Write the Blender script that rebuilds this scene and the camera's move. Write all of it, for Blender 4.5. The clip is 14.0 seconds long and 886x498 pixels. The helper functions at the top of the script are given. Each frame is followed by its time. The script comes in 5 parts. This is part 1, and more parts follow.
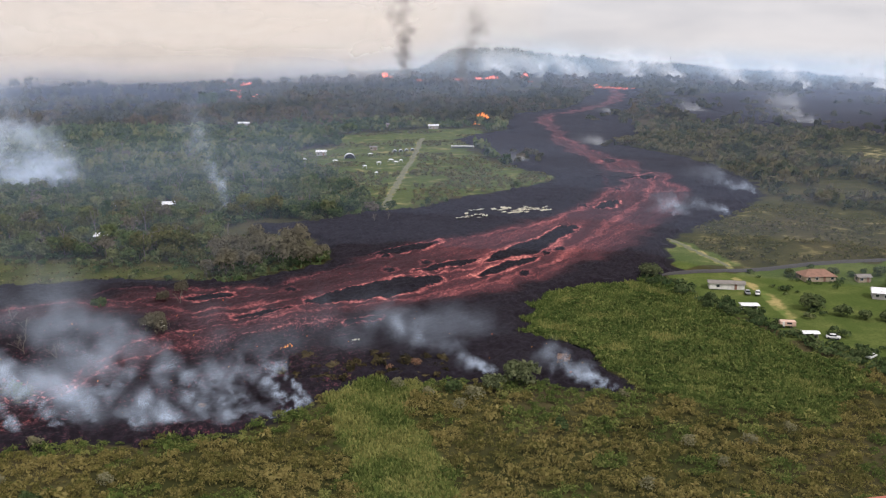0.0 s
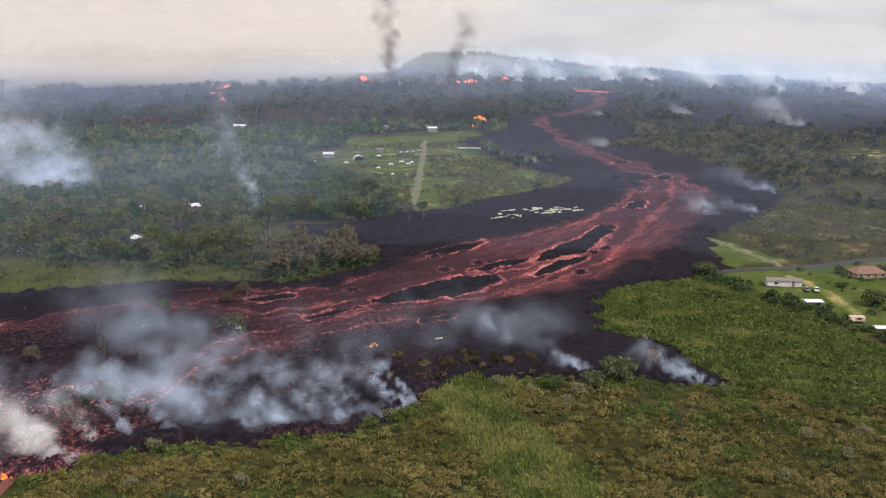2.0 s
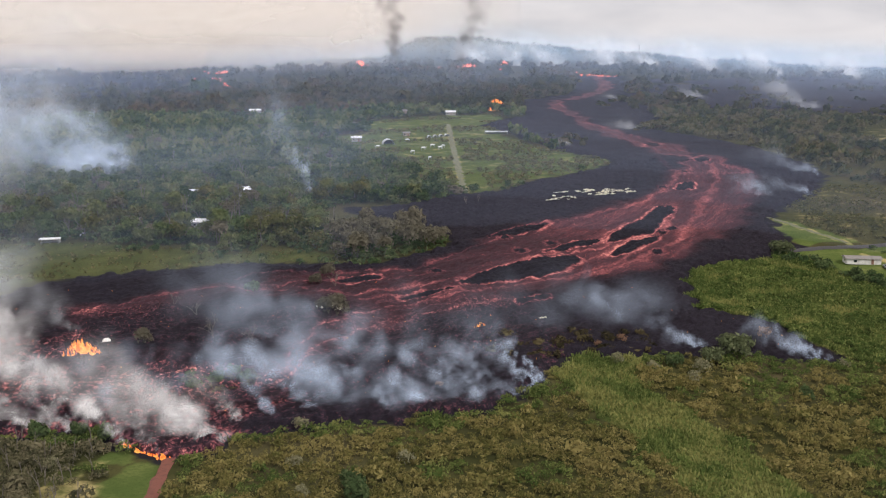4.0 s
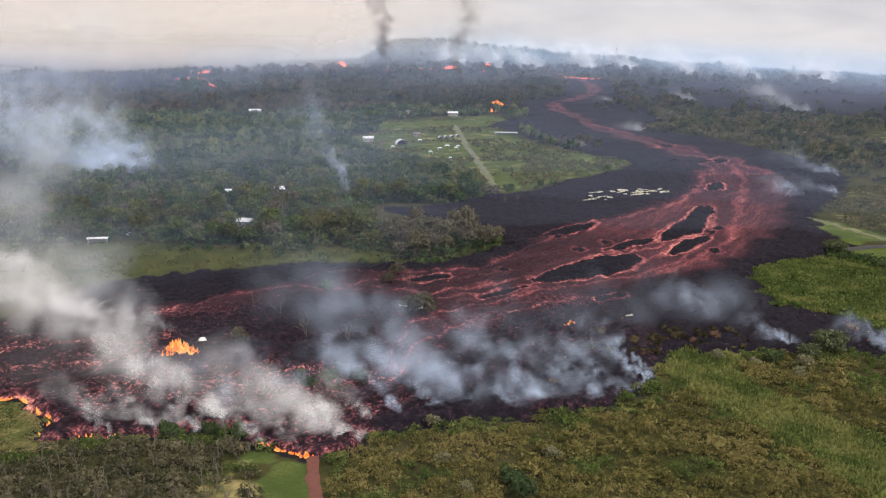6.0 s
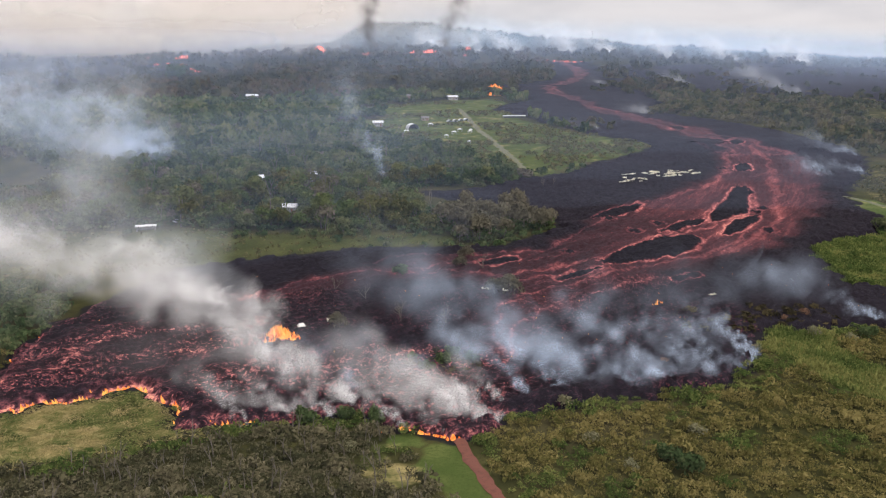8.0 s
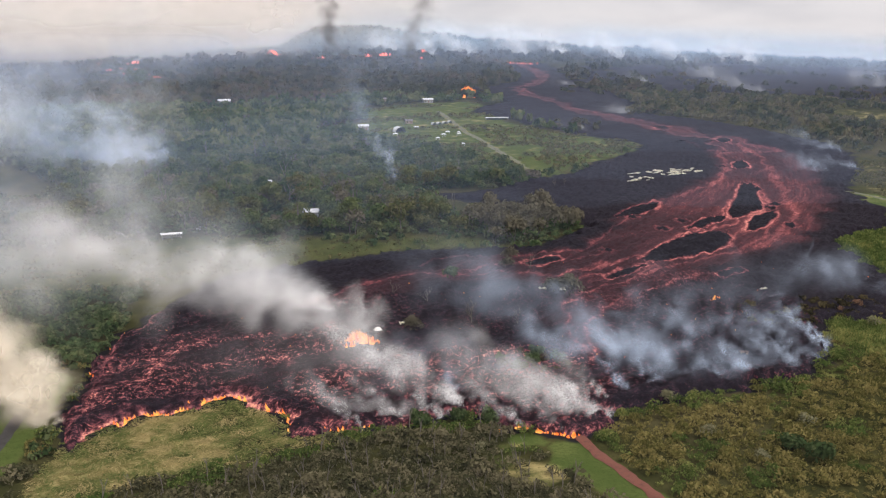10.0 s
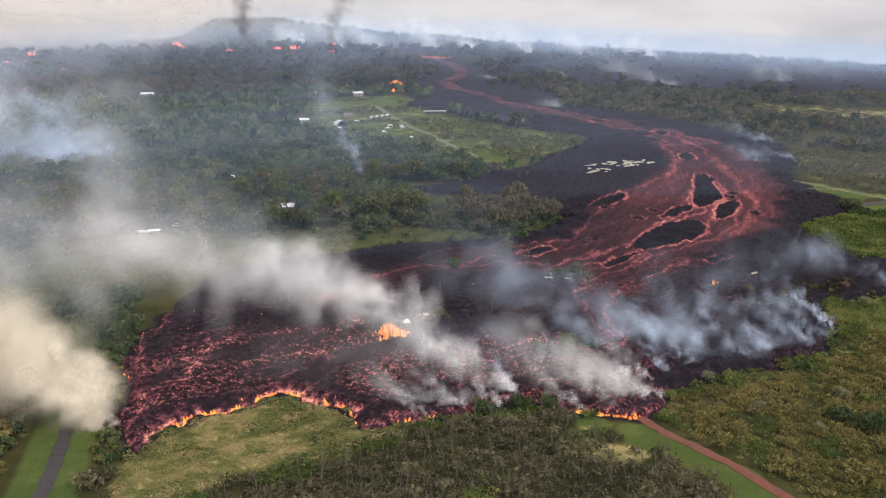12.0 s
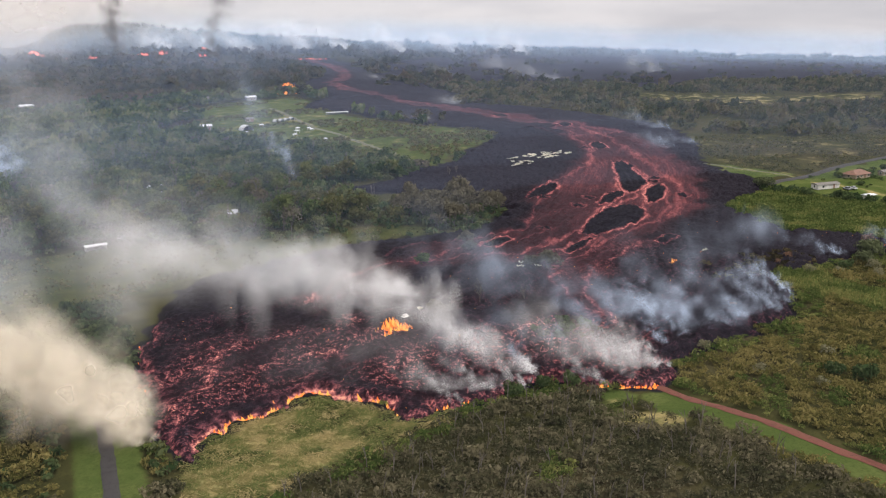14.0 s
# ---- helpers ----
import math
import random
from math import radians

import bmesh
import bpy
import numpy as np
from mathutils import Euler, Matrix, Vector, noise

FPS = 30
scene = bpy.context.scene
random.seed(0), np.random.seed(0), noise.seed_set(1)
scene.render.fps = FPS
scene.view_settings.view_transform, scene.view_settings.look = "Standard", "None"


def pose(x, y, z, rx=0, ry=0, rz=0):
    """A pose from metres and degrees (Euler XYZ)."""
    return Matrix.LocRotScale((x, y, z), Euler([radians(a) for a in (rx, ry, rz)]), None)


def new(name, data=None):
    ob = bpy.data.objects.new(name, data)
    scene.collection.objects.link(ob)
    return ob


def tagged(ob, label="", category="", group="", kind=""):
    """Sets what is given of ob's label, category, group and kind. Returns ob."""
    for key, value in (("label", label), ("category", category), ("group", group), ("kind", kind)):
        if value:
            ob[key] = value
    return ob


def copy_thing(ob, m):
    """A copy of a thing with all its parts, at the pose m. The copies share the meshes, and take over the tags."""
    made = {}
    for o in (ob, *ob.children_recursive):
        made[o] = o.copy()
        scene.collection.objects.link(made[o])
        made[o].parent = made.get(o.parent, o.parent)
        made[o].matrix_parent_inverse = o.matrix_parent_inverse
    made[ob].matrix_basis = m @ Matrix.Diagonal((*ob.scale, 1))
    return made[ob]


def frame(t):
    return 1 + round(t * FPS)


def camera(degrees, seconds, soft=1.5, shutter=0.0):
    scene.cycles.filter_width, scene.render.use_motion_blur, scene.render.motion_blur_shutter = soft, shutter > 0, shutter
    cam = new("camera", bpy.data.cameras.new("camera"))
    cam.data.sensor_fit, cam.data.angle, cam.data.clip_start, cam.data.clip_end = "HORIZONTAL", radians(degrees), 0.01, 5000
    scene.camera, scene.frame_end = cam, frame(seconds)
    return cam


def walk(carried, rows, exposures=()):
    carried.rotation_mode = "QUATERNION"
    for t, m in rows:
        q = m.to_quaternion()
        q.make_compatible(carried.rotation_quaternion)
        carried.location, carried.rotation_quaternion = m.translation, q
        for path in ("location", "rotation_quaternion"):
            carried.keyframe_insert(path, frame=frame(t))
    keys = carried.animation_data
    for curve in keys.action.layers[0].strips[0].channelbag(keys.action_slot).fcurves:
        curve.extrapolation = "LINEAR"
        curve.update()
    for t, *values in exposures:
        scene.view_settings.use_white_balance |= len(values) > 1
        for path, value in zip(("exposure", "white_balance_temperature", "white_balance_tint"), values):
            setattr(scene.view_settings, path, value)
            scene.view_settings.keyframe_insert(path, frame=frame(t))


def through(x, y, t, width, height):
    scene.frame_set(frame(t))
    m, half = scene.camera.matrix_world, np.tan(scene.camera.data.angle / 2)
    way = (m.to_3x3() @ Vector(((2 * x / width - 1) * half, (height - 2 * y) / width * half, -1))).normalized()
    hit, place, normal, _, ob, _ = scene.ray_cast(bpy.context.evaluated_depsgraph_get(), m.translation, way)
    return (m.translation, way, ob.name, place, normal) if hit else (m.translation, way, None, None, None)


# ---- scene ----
cam = camera(52.6, 14.0, soft=1.2)
METRES, EYE, TILT, LEAN, TURN = 270.0, 87.0, -11.5, 0.0, 0.0
ROWS = [
    (0.0, 0.0, 0.0, 0.0, 0.0, 0.0, -0.0),
    (0.5, -0.0353, 0.0009, -0.0016, -0.27, -0.12, -0.09),
    (1.0, -0.0705, 0.001, -0.0028, -0.31, 0.05, 0.21),
    (1.5, -0.1063, 0.0019, -0.0045, -1.11, 0.39, 0.24),
    (2.0, -0.142, 0.0027, -0.0062, -2.39, 0.25, 0.32),
    (2.5, -0.178, 0.005, -0.0081, -2.94, -0.42, 0.53),
    (3.0, -0.2141, 0.0072, -0.01, -3.02, -0.95, 0.8),
    (3.5, -0.2504, 0.009, -0.0115, -3.25, -0.85, 0.62),
    (4.0, -0.2864, 0.0112, -0.0129, -3.54, -0.64, 0.7),
    (6.5, -0.4687, 0.0248, -0.0154, -6.69, -0.57, 0.99),
    (7.0, -0.5048, 0.0295, -0.0155, -7.58, -0.95, 1.38),
    (7.5, -0.5408, 0.0337, -0.0154, -7.98, -1.32, 1.42),
    (8.0, -0.5766, 0.0384, -0.0151, -8.11, -1.55, 1.46),
    (8.5, -0.6123, 0.0424, -0.0143, -8.4, -1.61, 1.69),
    (11.0, -0.7875, 0.0694, -0.008, -15.58, -1.56, 3.23),
    (11.5, -0.8216, 0.076, -0.0068, -17.38, -1.85, 3.37),
    (12.0, -0.856, 0.0824, -0.0054, -18.5, -2.26, 3.48),
    (12.5, -0.8902, 0.0888, -0.0038, -19.99, -2.19, 4.42),
    (13.0, -0.9238, 0.0963, -0.0024, -22.71, -2.34, 5.38),
    (13.5, -0.9577, 0.1031, -0.0007, -25.34, -2.72, 6.18),
    (14.0, -0.9911, 0.1106, 0.0011, -27.05, -3.03, 6.58),
]
walk(cam, [(t, pose(0, 0, EYE, TILT, LEAN, TURN) @ pose(METRES * x, METRES * y, METRES * z, 90 + pitch, roll, yaw)) for t, x, y, z, yaw, pitch, roll in ROWS],
     exposures=[(0.0, 0.1, 6350, 14), (14.0, 0.1, 6350, 14)])
scene.cycles.transparent_max_bounces = 128

# ---- sky and sun ----
world = bpy.data.worlds.new("overcast_sky")
scene.world = world
world.use_nodes = True
WT = world.node_tree
WT.nodes.clear()


def node(nt, kind, **inputs):
    """A node with its inputs set or linked; an underscore in a name stands for a space."""
    n = nt.nodes.new(kind)
    for key, value in inputs.items():
        key = int(key[1:]) if key[0] == "i" and key[1:].isdigit() else key.replace("_", " ")
        if isinstance(value, bpy.types.NodeSocket):
            nt.links.new(value, n.inputs[key])
        else:
            n.inputs[key].default_value = value
    return n


def math_node(nt, op, a, b=0.0, c=0.0):
    n = node(nt, "ShaderNodeMath", i0=a, i1=b, i2=c)
    n.operation = op
    return n.outputs[0]


def mix_colour(nt, fac, a, b):
    n = nt.nodes.new("ShaderNodeMix")
    n.data_type = "RGBA"
    for i, value in ((0, fac), (6, a), (7, b)):
        if isinstance(value, bpy.types.NodeSocket):
            nt.links.new(value, n.inputs[i])
        else:
            n.inputs[i].default_value = value if i == 0 else (*value, 1)
    return n.outputs[2]


def span(nt, value, lo, hi, out_lo=0.0, out_hi=1.0):
    n = node(nt, "ShaderNodeMapRange", i0=value, i1=lo, i2=hi, i3=out_lo, i4=out_hi)
    n.interpolation_type = "SMOOTHSTEP"
    return n.outputs[0]


def noise_tex(nt, vector, scale, detail=4.0, rough=0.55, distort=0.0):
    return node(nt, "ShaderNodeTexNoise", Vector=vector, Scale=scale, Detail=detail, Roughness=rough, Distortion=distort).outputs[0]


SUN_HIGH, SUN_TURN = radians(48), radians(140)
sky = WT.nodes.new("ShaderNodeTexSky")
sky.sky_type, sky.sun_disc, sky.sun_elevation, sky.sun_rotation = "NISHITA", False, SUN_HIGH, SUN_TURN
way = WT.nodes.new("ShaderNodeTexCoord").outputs["Generated"]
flat = node(WT, "ShaderNodeMapping", Vector=way, Scale=(1.6, 1.6, 9.0)).outputs[0]
cloud = span(WT, noise_tex(WT, flat, 2.2, 6, 0.55, 0.3), 0.34, 0.68)
east = span(WT, node(WT, "ShaderNodeSeparateXYZ", Vector=way).outputs[0], -0.45, 0.45)
cover = mix_colour(WT, cloud, (0.71, 0.70, 0.71), mix_colour(WT, east, (0.95, 0.89, 0.82), (0.93, 0.90, 0.88)))
rise = node(WT, "ShaderNodeSeparateXYZ", Vector=way).outputs[2]
veil = node(WT, "ShaderNodeBackground", Color=cover, Strength=math_node(WT, "MULTIPLY_ADD", math_node(WT, "MAXIMUM", rise, 0.0), 0.55, 0.85)).outputs[0]
blue = node(WT, "ShaderNodeBackground", Color=sky.outputs[0], Strength=0.06).outputs[0]
both = node(WT, "ShaderNodeMixShader", Fac=0.9, i1=blue, i2=veil).outputs[0]
node(WT, "ShaderNodeOutputWorld", Surface=both)

sun = new("sun", bpy.data.lights.new("sun", "SUN"))
sun.data.energy, sun.data.angle, sun.data.color = 2.4, radians(10), (1.0, 0.95, 0.87)
sun.matrix_world = pose(0, 0, 300, 90 - 48, 0, 180 - 140)

# ---- plan: polygons and lines in metres ----
FRONT = [(-236, 210), (-239, 217), (-238, 240), (-236, 274), (-226, 298), (-208, 333), (-192, 346), (-160, 352), (-133, 358), (-106, 355), (-82, 351),
         (-66, 364), (-30, 330), (-5, 280), (-12, 246), (-20, 249), (-31, 241), (-36, 232), (-44, 218), (-58, 212), (-72, 208), (-97, 205), (-111, 200),
         (-119, 193), (-125, 187), (-134, 191), (-140, 198), (-146, 208), (-157, 206), (-169, 203), (-178, 203), (-186, 202), (-190, 210), (-193, 219),
         (-198, 226), (-206, 228), (-216, 224), (-231, 217)]
MIDDLE = [(-66, 364), (-54, 372), (-46, 389), (-60, 432), (-90, 449), (-97, 464), (-67, 470), (-42, 489), (-8, 502), (22, 538), (52, 560), (110, 640),
          (196, 625), (198, 576), (188, 534), (160, 486), (130, 450), (112, 430), (100, 405), (97, 378), (92, 356), (67, 346), (42, 339), (31, 318), (25, 279), (-12, 250), (-40, 300)]
ARM = [(20, 284), (38, 275), (47, 264), (45, 256), (52, 246), (49, 238), (36, 239), (25, 249), (5, 245), (-14, 246), (-12, 290)]
UPPER = [(52, 560), (72, 576), (82, 618), (58, 662), (42, 742), (18, 838), (48, 888), (66, 930), (84, 1080), (130, 1180), (240, 1190),
         (200, 960), (156, 812), (162, 739), (183, 698), (196, 660), (196, 612)]
PLAIN = [(235, 1170), (285, 1080), (300, 965), (345, 905), (420, 850), (700, 860), (1100, 960), (1800, 1200), (1800, 1800), (700, 1750), (440, 1620), (340, 1400)]
FAN = [(128, 580), (150, 570), (146, 520), (122, 468), (92, 410), (58, 366), (20, 326), (-9, 316), (-24, 306), (-49, 294), (-66, 281), (-88, 264), (-96, 244), (-110, 224),
       (-112, 246), (-104, 272), (-91, 294), (-101, 301), (-118, 307), (-138, 308), (-158, 297), (-180, 284), (-183, 300), (-157, 322), (-135, 330), (-113, 342), (-90, 341), (-67, 343),
       (-44, 374), (-11, 412), (20, 437), (57, 470), (84, 510), (96, 550)]
LOBE = [(-235, 214), (-236, 240), (-232, 272), (-200, 285), (-160, 262), (-125, 250), (-95, 222), (-118, 198), (-126, 190), (-150, 210), (-174, 208), (-184, 206), (-192, 226), (-203, 232), (-218, 226)]
CHANNEL = [(320, 1700), (306, 1640), (300, 1560), (262, 1385), (194, 1188), (128, 1080), (110, 980), (112, 890), (108, 800), (112, 725), (130, 660), (138, 600), (128, 555), (106, 500), (58, 425), (0, 360), (-60, 310), (-130, 265), (-200, 240), (-260, 215)]
ISLANDS = [
    [(58, 440), (70, 446), (55, 419), (42, 391), (29, 380), (16, 374), (24, 391), (38, 409)],
    [(-15, 359), (2, 375), (17, 382), (12, 373), (-2, 363)],
    [(-54, 319), (-34, 339), (-15, 351), (-1, 355), (0, 345), (-14, 328), (-29, 323), (-42, 319)],
    [(24, 372), (43, 385), (38, 373), (20, 355), (13, 356)],
    [(92, 508), (104, 515), (92, 488), (83, 489)],
    [(-34, 391), (-16, 407), (2, 417), (-8, 402), (-27, 391)],
    [(132, 596), (133, 606), (142, 606), (142, 597)],
    [(136, 618), (136, 632), (145, 628), (143, 618)],
    [(120, 668), (122, 684), (131, 684), (129, 668)],
    [(-98, 325), (-85, 333), (-78, 331), (-94, 322)],
    [(-75, 302), (-64, 309), (-51, 313), (-66, 303)],
    [(-34, 296), (-22, 303), (-21, 299), (-32, 293)],
]
HOLES = [(-22, 364), (-26, 388), (-59, 337), (46, 392), (33, 355), (78, 495), (62, 431), (-7, 376), (108, 548), (53, 399), (-36, 330)]
STRANDS = [  # bright strands of the braided flow: line, width, strength
    ([(118, 671), (106, 577), (99, 536), (76, 486), (55, 457), (32, 438), (12, 426)], 3.6, 0.26),
    ([(12, 426), (-11, 410), (-39, 374), (-50, 360), (-68, 339), (-79, 338), (-91, 338), (-103, 341), (-121, 339), (-137, 334)], 1.9, 0.34),
    ([(53, 432), (33, 407), (20, 388), (14, 367), (5, 361), (-15, 356), (-33, 340), (-50, 325), (-63, 319), (-75, 316), (-90, 311)], 1.9, 0.36),
    ([(-90, 311), (-104, 314), (-124, 320), (-138, 320), (-156, 315), (-172, 304), (-180, 291)], 1.8, 0.30),
    ([(66, 436), (48, 398), (25, 372), (9, 354), (-11, 330), (-27, 323), (-44, 319), (-58, 312), (-71, 305), (-87, 300)], 1.8, 0.36),
    ([(42, 380), (22, 354), (11, 341), (-6, 326), (-25, 319), (-44, 311), (-62, 303)], 2.0, 0.26),
    ([(-50, 306), (-68, 296), (-81, 292), (-94, 280), (-101, 269), (-106, 252), (-107, 237)], 1.7, 0.30),
    ([(-43, 297), (-61, 287), (-72, 285), (-87, 271), (-100, 249), (-107, 229)], 1.7, 0.28),
    ([(142, 625), (132, 564), (116, 514), (89, 459), (71, 419), (47, 374), (26, 348), (0, 326)], 4.5, 0.24),
    ([(-59, 338), (-71, 328), (-93, 327), (-110, 324), (-127, 326)], 1.4, 0.28),
    ([(-206, 270), (-216, 260), (-221, 253), (-226, 239)], 2.2, 0.26), ([(-214, 273), (-226, 261), (-232, 253), (-234, 231)], 2.2, 0.24),
    ([(-186, 245), (-192, 254), (-202, 251), (-210, 246)], 3.0, 0.28), ([(-185, 237), (-196, 238), (-205, 236), (-214, 229)], 2.2, 0.2),
    ([(-234, 276), (-234, 258), (-235, 239), (-237, 220), (-236, 212)], 2.2, 0.36), ([(-118, 236), (-130, 240), (-146, 236), (-158, 244)], 3.0, 0.24),
]
WEST_LAWN = [(-360, 412), (-240, 412), (-205, 408), (-188, 394), (-156, 396), (-145, 374), (-134, 384), (-112, 380), (-98, 372), (-92, 356), (-133, 361), (-160, 354), (-192, 349), (-215, 338), (-260, 330), (-360, 340)]
WEST_BURN = [(-720, 1250), (-480, 1170), (-400, 1330), (-330, 1480), (-470, 1700), (-540, 2000), (-1000, 2050)]
CLEARING = [(-157, 771), (-107, 696), (-34, 500), (-20, 498), (5, 525), (25, 545), (52, 562), (70, 576), (79, 618), (40, 680), (24, 790), (18, 840), (48, 890), (40, 960), (-20, 940), (-123, 874), (-90, 800)]
YARD = [(92, 356), (150, 367), (230, 381), (270, 300), (190, 240), (140, 232), (128, 255), (113, 280), (104, 300), (97, 322)]
EAST_FIELD = [(97, 378), (100, 408), (130, 450), (178, 503), (197, 500), (214, 487), (237, 466), (280, 456), (420, 480), (700, 510), (700, 460), (330, 402), (216, 382), (120, 364)]
EAST_FAR = [(300, 690), (351, 785), (383, 756), (463, 690), (640, 640), (560, 570), (434, 612), (356, 647)]
BRIGHT = [(97, 362), (98, 405), (112, 418), (126, 372)]
STRIP = [(-34, 237), (-17, 252), (-6, 245), (-11, 226), (-3, 208), (3, 178), (8, 100), (-20, 100), (-18, 180), (-24, 205), (-30, 224)]
MEADOW = [(27, 282), (31, 318), (44, 338), (68, 345), (88, 352), (98, 318), (106, 285), (124, 246), (100, 218), (62, 232), (52, 250), (46, 266), (38, 277)]
FRONT_FIELD = [(-240, 200), (-236, 213), (-231, 217), (-216, 224), (-206, 228), (-198, 226), (-193, 219), (-190, 210), (-186, 202), (-171, 204), (-179, 197), (-199, 191), (-213, 188), (-225, 184), (-240, 172)]
RED_VERGE = [(-140, 194), (-127, 188), (-124, 160), (-122, 138), (-117, 112), (-124, 112), (-131, 144), (-134, 165)]
ROAD_DRY = [(-150, 189), (-139, 192), (-135, 168), (-140, 160), (-151, 172)]
RED_ROAD = [(-126, 189), (-125, 174), (-123.8, 160), (-123, 148), (-121.5, 138), (-116, 110), (-106, 70)]
PAVED = [(-249, 250), (-250, 227), (-252.5, 199), (-258, 150), (-264, 90)]
EAST_ROAD = [(86, 356.5), (121, 362), (151, 368), (216, 381), (330, 402), (640, 465), (1200, 560)]
TRACKS = [[(106, 424), (113, 398), (120, 366)], [(117, 350), (121, 330), (121, 300)], [(-19, 850), (-26, 690), (-34, 502)]]
POCKET = [(-120, 452), (-92, 412), (-56, 394), (-44, 430), (-46, 450), (-60, 476), (-96, 476)]
DEAD_WOOD = [(-100, 360), (-84, 355), (-66, 366), (-54, 376), (-52, 392), (-62, 408), (-84, 412), (-104, 402)]


def away(poly, X, Y, closed=True):
    """The distance of points from a line of the plan; for a closed one negative inside."""
    P = np.array(poly, float)
    Q = np.roll(P, -1, 0) if closed else P[1:]
    P = P if closed else P[:-1]
    best, inside = np.full(X.shape, 1e12), np.zeros(X.shape, bool)
    for (ax, ay), (bx, by) in zip(P, Q):
        dx, dy = bx - ax, by - ay
        h = np.clip(((X - ax) * dx + (Y - ay) * dy) / (dx * dx + dy * dy + 1e-9), 0, 1)
        best = np.minimum(best, (X - ax - h * dx) ** 2 + (Y - ay - h * dy) ** 2)
        if closed:
            cross = ((ay > Y) != (by > Y)) & (X < (bx - ax) * (Y - ay) / (by - ay + 1e-12) + ax)
            inside ^= cross
    best = np.sqrt(best)
    return np.where(inside, -best, best) if closed else best


def along(line, X, Y):
    """Length along a line and signed distance across it, for points of the plan."""
    P = np.array(line, float)
    best, S, N, run = np.full(X.shape, 1e12), np.zeros(X.shape), np.zeros(X.shape), 0.0
    for (ax, ay), (bx, by) in zip(P[:-1], P[1:]):
        dx, dy = bx - ax, by - ay
        size = math.hypot(dx, dy)
        h = np.clip(((X - ax) * dx + (Y - ay) * dy) / size ** 2, 0, 1)
        d = np.hypot(X - ax - h * dx, Y - ay - h * dy)
        near = d < best
        best = np.where(near, d, best)
        S = np.where(near, run + h * size, S)
        N = np.where(near, np.sign((X - ax) * dy - (Y - ay) * dx) * d, N)
        run += size
    return S, N


def ripple(X, Y, size, seed, count=14):
    """Smooth random relief between about -1 and 1."""
    r = np.random.RandomState(seed)
    out = np.zeros(np.shape(X))
    for _ in range(count):
        a, k, p = r.uniform(0, 6.283), r.uniform(0.6, 1.7) * 6.283 / size, r.uniform(0, 6.283)
        out += np.sin((X * math.cos(a) + Y * math.sin(a)) * k + p)
    return out / math.sqrt(count)


def rounded(poly):
    """A polygon with its corners cut twice."""
    P = np.array(poly, float)
    for _ in range(2):
        Q = np.roll(P, -1, 0)
        P = np.stack([0.8 * P + 0.2 * Q, 0.2 * P + 0.8 * Q], 1).reshape(-1, 2)
    return P


def lava_away(X, Y):
    d = np.minimum.reduce([away(p, X, Y) for p in (FRONT, MIDDLE, ARM, UPPER, PLAIN)])
    d = np.minimum(d, away(CHANNEL[:6], X, Y, False) - 34)
    return d + 1.6 * ripple(X, Y, 16, 3) + 0.8 * ripple(X, Y, 6, 4) + np.clip(Y - 700, 0, 400) / 400 * (14 * ripple(X, Y, 120, 5) + np.clip((X - 300) / 150, 0, 1) * 38 * ripple(X, Y, 170, 6))


RISE_Y = [-500, 100, 150, 180, 205, 240, 270, 370, 500, 730, 1000, 1500, 2000, 2600, 3500, 6000]
RISE_Z = [-16, -2.5, -1.2, -3.2, -3.6, -2.2, -1, 3, 8, 16, 25, 37, 56, 68, 75, 77]
RIDGE_AT = [-60, -27, -22, -14, -9, -4, -1.2, 0.6, 2.2, 4.2, 6, 9.5, 13, 18, 25, 40, 60]
FALL_AT, FALL = [5, 13, 20, 26, 34, 41, 53, 70], [0, 5, 18, 28, 43, 60, 70, 72]
RIDGE_UP = [0, 8, 22, 20, 0, 0, 4, 56, 63, 60, 44, 28, 18, 8, 0, -6, -6]


def height(X, Y):
    X, Y = np.asarray(X, float), np.asarray(Y, float)
    z = np.interp(Y, RISE_Y, RISE_Z) + 0.016 * np.clip(X, -400, 150) * np.clip((Y - 180) / 200, 0, 1)
    z = z + 0.35 * ripple(X, Y, 60, 1) + np.clip((Y - 300) / 600, 0, 1) * 1.6 * ripple(X, Y, 240, 2)
    z = z + 3.2 * np.exp(-((X + 172) / 34) ** 2 - ((Y - 150) / 22) ** 2)
    far, turn = np.hypot(X, Y), np.degrees(np.arctan2(X, np.maximum(Y, 1)))
    z = z - np.interp(turn, FALL_AT, FALL) * np.clip((far - 900) / 2000, 0, 2.5)
    crest = np.interp(turn, RIDGE_AT, RIDGE_UP) + 5 * ripple(X, Y, 300, 8) * np.clip((far - 2000) / 500, 0, 1)
    return z + crest * np.exp(-(((far - 2900) / np.where(far < 2900, 420, 1500)) ** 2))


# ---- materials ----
def material(name):
    m = bpy.data.materials.new(name)
    m.use_nodes = True
    m.node_tree.nodes.clear()
    return m, m.node_tree


def finish(nt, surface):
    node(nt, "ShaderNodeOutputMaterial", Surface=surface)


def attribute(nt, name):
    n = nt.nodes.new("ShaderNodeAttribute")
    n.attribute_name = name
    return n


def position(nt):
    return nt.nodes.new("ShaderNodeNewGeometry").outputs["Position"]


def bump(nt, value, strength, distance):
    return node(nt, "ShaderNodeBump", Height=value, Strength=strength, Distance=distance).outputs[0]


